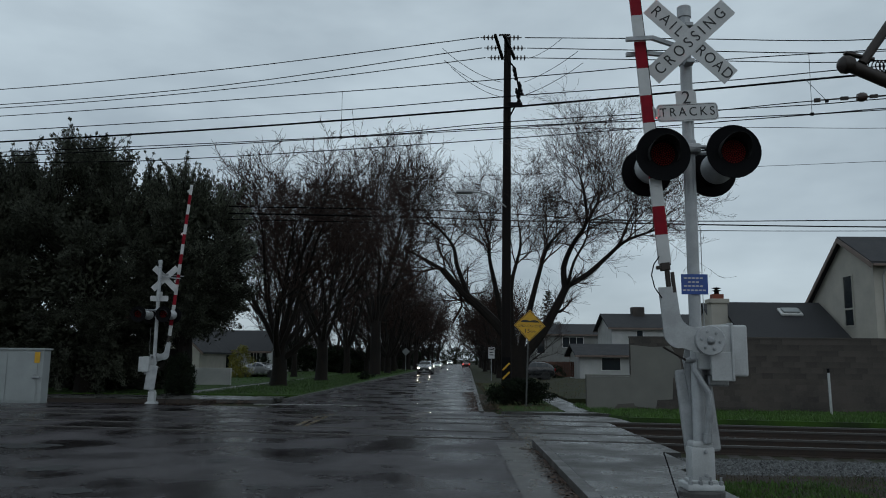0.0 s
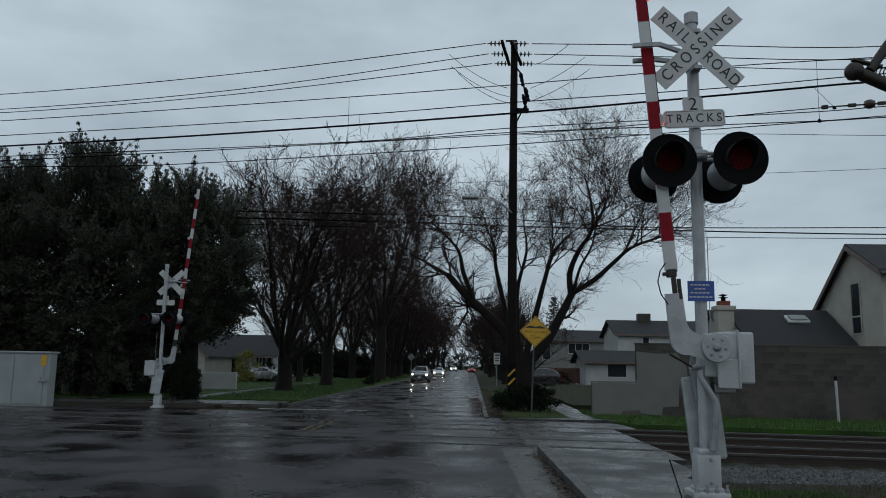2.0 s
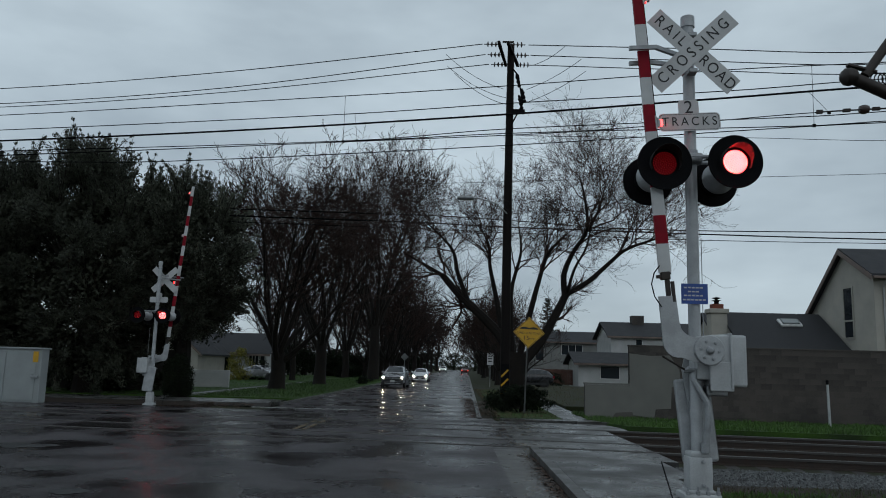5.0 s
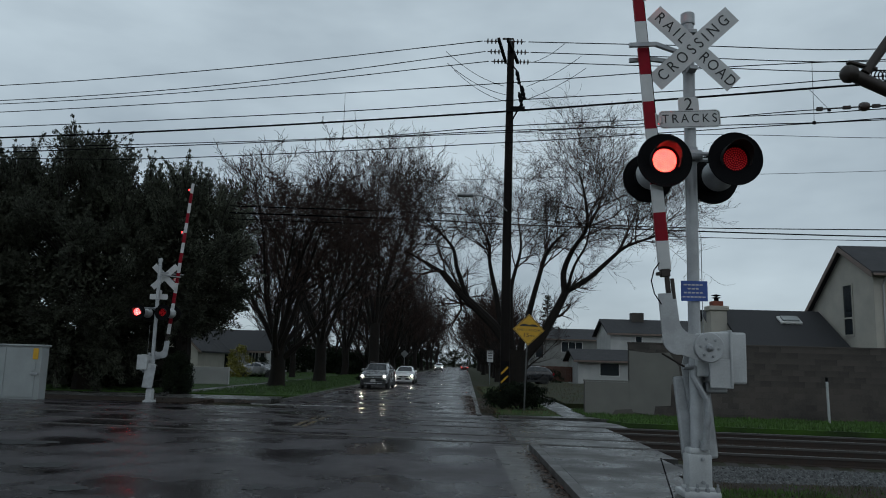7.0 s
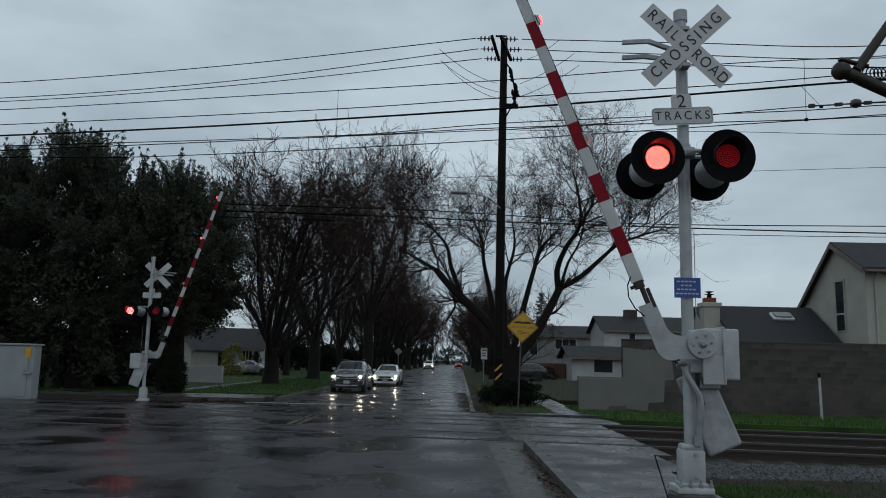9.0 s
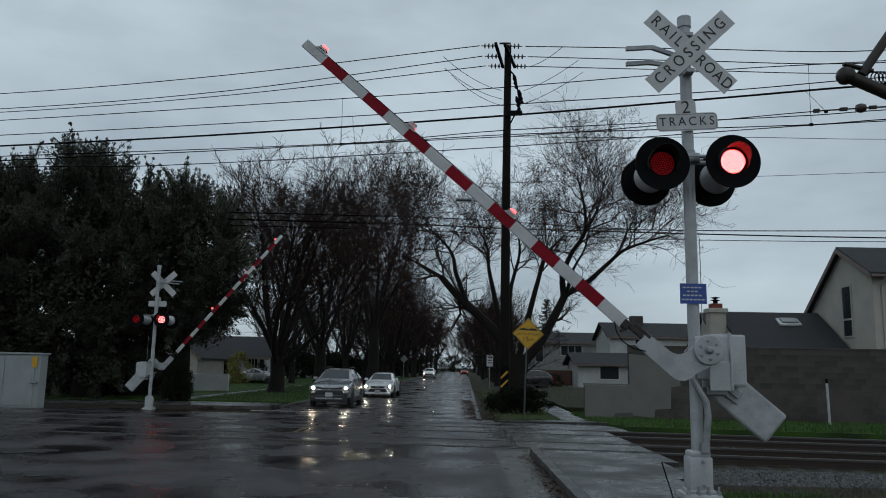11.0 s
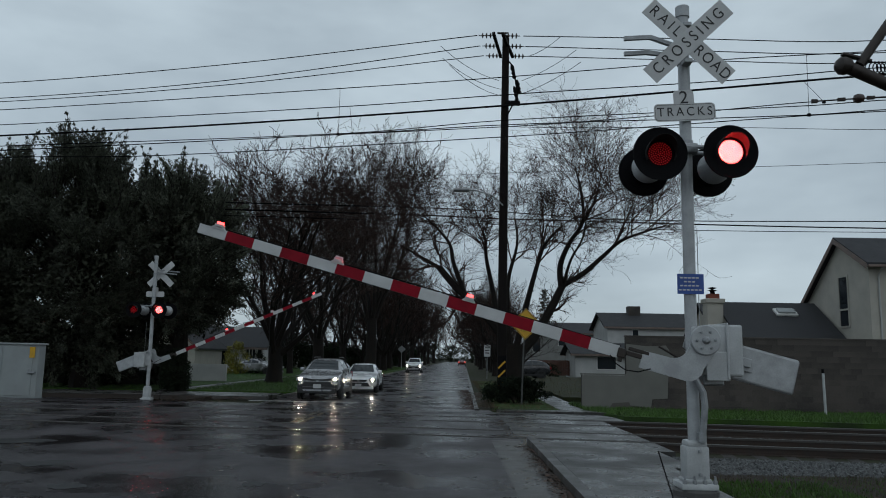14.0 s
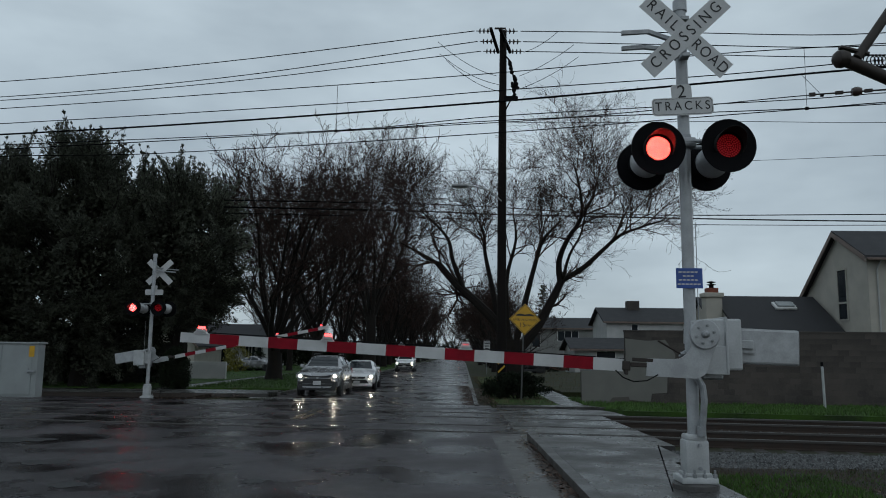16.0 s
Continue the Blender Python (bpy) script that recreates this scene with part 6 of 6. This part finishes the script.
        part("lower_grille", Shape().prism([(-0.46, zl - 0.15), (0.46, zl - 0.15), (0.58, zl - 0.32), (-0.58, zl - 0.32)], "y", -0.06, 0.05), PLASTIC, t, "black lower air intake")
    part("badge", Shape().lathe([(0.06, 0), (0.06, 0.015), (0, 0.017)], 12, pose(0, -0.03, zl - 0.06, 90, 0, 0)), RIM, t)
    part("bumper", Shape().box(-hw * 0.84, -0.06, 0.25 if suv else 0.2, hw * 0.84, 0.2, 0.5 if suv else 0.34, 0.04), PLASTIC if suv else paint, t)
    part("number_plate", Shape().box(-0.16, -0.1, zl - 0.37, 0.16, -0.079, zl - 0.2, 0.004), SIGN_WHITE, t, "pale number plate with plain bars")
    lamp_x = hw * 0.78
    for sg in (-1, 1):
        case = part("headlight", Shape().box(sg * lamp_x - 0.19, 0.0, zl - 0.085, sg * lamp_x + 0.15, 0.22, zl + 0.075, 0.03), RIM, t, "headlight")
        if lights == "front":
            part("beam_lens", Shape().lathe([(0.0, 0.05), (0.045, 0.035), (0.062, 0.0), (0.062, -0.02)], 16, pose(sg * lamp_x, -0.01, zl, 90, 0, 0)), HEADLIGHT, case, "glowing headlight lens")
        tail = part("tail_light", Shape().box(sg * hw * 0.8 - 0.13, long - 0.12, zl + 0.02, sg * hw * 0.8 + 0.13, long + 0.02, zl + 0.26, 0.03), TAILLIGHT if lights == "rear" else RED, t, "red tail light")
        if suv:
            part("roof_rail", Shape().tube([(sg * hw * 0.6, 2.1 * k, tall + 0.0), (sg * hw * 0.6, 2.3 * k, tall + 0.05), (sg * hw * 0.58, 3.6 * k, tall + 0.05), (sg * hw * 0.58, 3.8 * k, tall - 0.02)], 0.018, 6), PLASTIC, t)
            part("cladding", Shape().box(sg * (hw + 0.005) - 0.02, 0.9, 0.24, sg * (hw + 0.005) + 0.02, long - 0.75, 0.44, 0.01), PLASTIC, t)
    r = 0.36 if suv else 0.325
    for sg in (-1, 1):
        for y in (0.19 * long, 0.79 * long):
            arch = part("wheel_arch", Shape().lathe([(r + 0.09, -0.1), (r + 0.09, 0.012), (r + 0.02, 0.014), (r + 0.02, -0.1)], 24, pose(sg * (hw - 0.01), y, r, 0, 90 * sg, 0)), PLASTIC, t)
            wh = part("wheel", Shape().lathe([(r * 0.6, -0.1), (r * 0.94, -0.11), (r, -0.07), (r, 0.07), (r * 0.94, 0.11), (r * 0.6, 0.1)], 24, pose(0, 0, 0, 0, 90, 0)), TYRE, t, "black tyre on alloy rim", smooth=True, at=pose(sg * (hw - 0.09), y, r))
            rim = Shape().lathe([(0.0, 0.05), (r * 0.16, 0.055), (r * 0.2, 0.03), (r * 0.55, 0.03), (r * 0.6, 0.09), (r * 0.62, 0.0)], 20, pose(0, 0, 0, 0, 90 * sg, 0))
            for q in range(5):
                rim.box(-0.025, 0.03, 0.02, 0.025, r * 0.58, 0.075, 0.0, pose(0, 0, 0, 0, 90 * sg, 0) @ pose(0, 0, 0, 0, 0, 72 * q))
            part("rim", rim, RIM, wh)
    return t


suv_car = car("silver-grey compact suv with lit headlights", pose(-5.5, 40, 0), CAR_GREY, 1.7, 4.6, 1.85, True)
white_car = car("white saloon car with lit headlights", pose(-4.5, 50, 0), CAR_WHITE, 1.47, 4.8, 1.8)
white_suv = car("white suv with lit headlights approaching", pose(-4.5, 100, 0), CAR_WHITE, 1.72, 4.6, 1.85, True)
car("dark red car with glowing tail lights along the street", pose(2.6, 190, 0, 0, 0, 180), CAR_RED, 1.5, 4.6, 1.8, False, "rear")
car("silver parked car in a driveway", pose(-15.8, 71, 0.02, 0, 0, 74), CAR_GREY, 1.45, 4.5, 1.8, False, "off")
car("silver parked car behind the trees", pose(-13.5, 108, 0.02, 0, 0, 90), CAR_GREY, 1.5, 4.5, 1.8, False, "off")
car("dark parked suv on the driveway beside the fence", pose(4.7, 73, 0.02, 0, 0, -80), CAR_DARK, 1.72, 4.7, 1.88, True, "off")


# ---- what moves ----
# seconds and elevation of each arm's rod in degrees
NEAR_ARM = [(0, 85.3), (4, 85.3), (7.5, 85.3), (7.7, 84.3), (8, 81.4), (8.5, 74.8), (9, 68.2), (9.5, 61.6), (10.25, 51.4), (11, 41.2), (11.5, 34.5), (12, 30.4), (12.5, 26.6), (13, 22.8), (13.5, 19.1), (14, 15.5), (14.5, 11.9), (15, 9.0), (15.5, 5.9), (16, 3.0)]
FAR_ARM = [(0, 85), (4, 85), (7.5, 85), (7.7, 84.3), (8, 82.3), (8.5, 78.3), (9, 72.4), (9.5, 66.9), (10.25, 58.6), (11, 50.3), (11.5, 44.6), (12, 38.7), (12.5, 33.5), (13, 29.9), (13.5, 26.6), (14, 23.6), (14.5, 20.5), (15, 17.4), (15.5, 14.4), (16, 11.5)]
# seconds at which the lit lamp of each pair changes, as one faces it
FLASH = [(3.12, "R"), (3.82, "L"), (4.47, "R"), (5.1, "L"), (5.73, "R"), (6.35, "L"), (7.07, "R"), (7.67, "L"), (8.36, "R"), (8.96, "L"), (9.6, "R"), (10.25, "L"), (10.9, "R"),
         (11.6, "L"), (12.28, "R"), (12.92, "L"), (13.6, "R"), (14.13, "L"), (14.84, "R"), (15.44, "L")]
SUV_PATH = [(0, -3.8, 94), (2, -4.27, 80), (4, -4.5, 65.5), (6.5, -5.03, 51.5), (7.5, -5.28, 48), (8.5, -5.37, 43.5), (9, -5.38, 41.3), (10.3, -5.44, 36.4), (11.5, -5.48, 33), (12.5, -5.55, 32.4), (13.5, -5.55, 32.2), (16, -5.55, 32.2)]
WHITE_PATH = [(0, -3.5, 150), (2, -3.5, 122), (4, -3.5, 96), (6.5, -4.05, 67), (8, -4.2, 58), (9, -4.2, 52), (11.5, -4.5, 44), (12.5, -4.6, 41), (14, -4.6, 38.5), (16, -4.58, 37.8)]
LAST_PATH = [(0, -1.87, 252), (3.5, -2.4, 212), (6.5, -3.15, 171), (9, -3.55, 140), (12.5, -4.07, 105), (14, -4.33, 89), (16, -4.5, 75)]


def flipped(ob, flashes, side, end):
    """Turns an arm lamp over, standing in for its switching: its glowing half shows while its phase is on."""
    home = ob.matrix_basis.copy()
    state, rows = 180, [(0.0, home @ pose(0, 0, 0, 180, 0, 0))]
    for t, lit in flashes:
        want = 0 if lit in side else 180
        if want != state:
            rows.append((t - 0.12, home @ pose(0, 0, 0, state, 0, 0)))
            for k, dt in enumerate((-0.07, -0.034, 0.0, 0.034)):
                rows.append((t + dt, home @ pose(0, 0, 0, state + (want - state) * k / 3, 0, 0)))
            rows.append((t + 0.09, home @ pose(0, 0, 0, want, 0, 0)))
            state = want
    rows.append((end, home @ pose(0, 0, 0, state, 0, 0)))
    walk(ob, rows)


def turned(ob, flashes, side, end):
    """Turns the made-up lamp insert in place of switching it: dark before the warning, then lit and faint by turns."""
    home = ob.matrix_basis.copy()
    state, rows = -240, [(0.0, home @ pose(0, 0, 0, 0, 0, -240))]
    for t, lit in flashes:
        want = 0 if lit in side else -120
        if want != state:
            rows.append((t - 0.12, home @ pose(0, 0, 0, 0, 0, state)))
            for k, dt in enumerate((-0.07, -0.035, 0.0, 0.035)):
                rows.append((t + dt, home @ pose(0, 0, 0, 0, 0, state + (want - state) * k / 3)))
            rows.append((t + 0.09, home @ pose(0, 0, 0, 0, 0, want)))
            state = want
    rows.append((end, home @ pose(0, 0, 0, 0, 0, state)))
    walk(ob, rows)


def motions():
    for arm, rows, piv in ((near_arm, NEAR_ARM, PIVOT), (far_arm, FAR_ARM, FAR_PIVOT)):
        walk(arm, [(t, pose(*piv, 0, a, 0)) for t, a in rows])
    for lamps in (near_lamps, far_lamps):
        for lamp, side in zip(lamps, ("LR", "L", "R")):
            flipped(lamp, [(2.85, "R")] + FLASH[1:], side, 16.0)
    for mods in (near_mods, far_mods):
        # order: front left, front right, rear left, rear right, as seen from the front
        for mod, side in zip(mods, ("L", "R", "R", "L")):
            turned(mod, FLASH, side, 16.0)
    for c, rows in ((suv_car, SUV_PATH), (white_car, WHITE_PATH), (white_suv, LAST_PATH)):
        out = []
        for i, (t, x, y) in enumerate(rows):
            a, b = rows[max(i - 1, 0)], rows[min(i + 1, len(rows) - 1)]
            dy = max(0.5, a[2] - b[2])
            out.append((t, pose(x, y, 0.0, 0, 0, math.degrees(math.atan2(b[1] - a[1], dy)))))
        walk(c, out)
        for wheel in [w for w in c.children if w.name.startswith("wheel") and not w.name.startswith("wheel_arch")]:
            hub, radius = wheel.matrix_basis.translation.copy(), wheel.matrix_basis.translation.z
            spin = []
            for k in range(481):
                t = k / 30
                y = np.interp(t, [q[0] for q in rows], [q[2] for q in rows])
                spin.append((t, pose(*hub, math.degrees((rows[0][2] - y) / radius), 0, 0)))
            walk(wheel, spin)


motions()
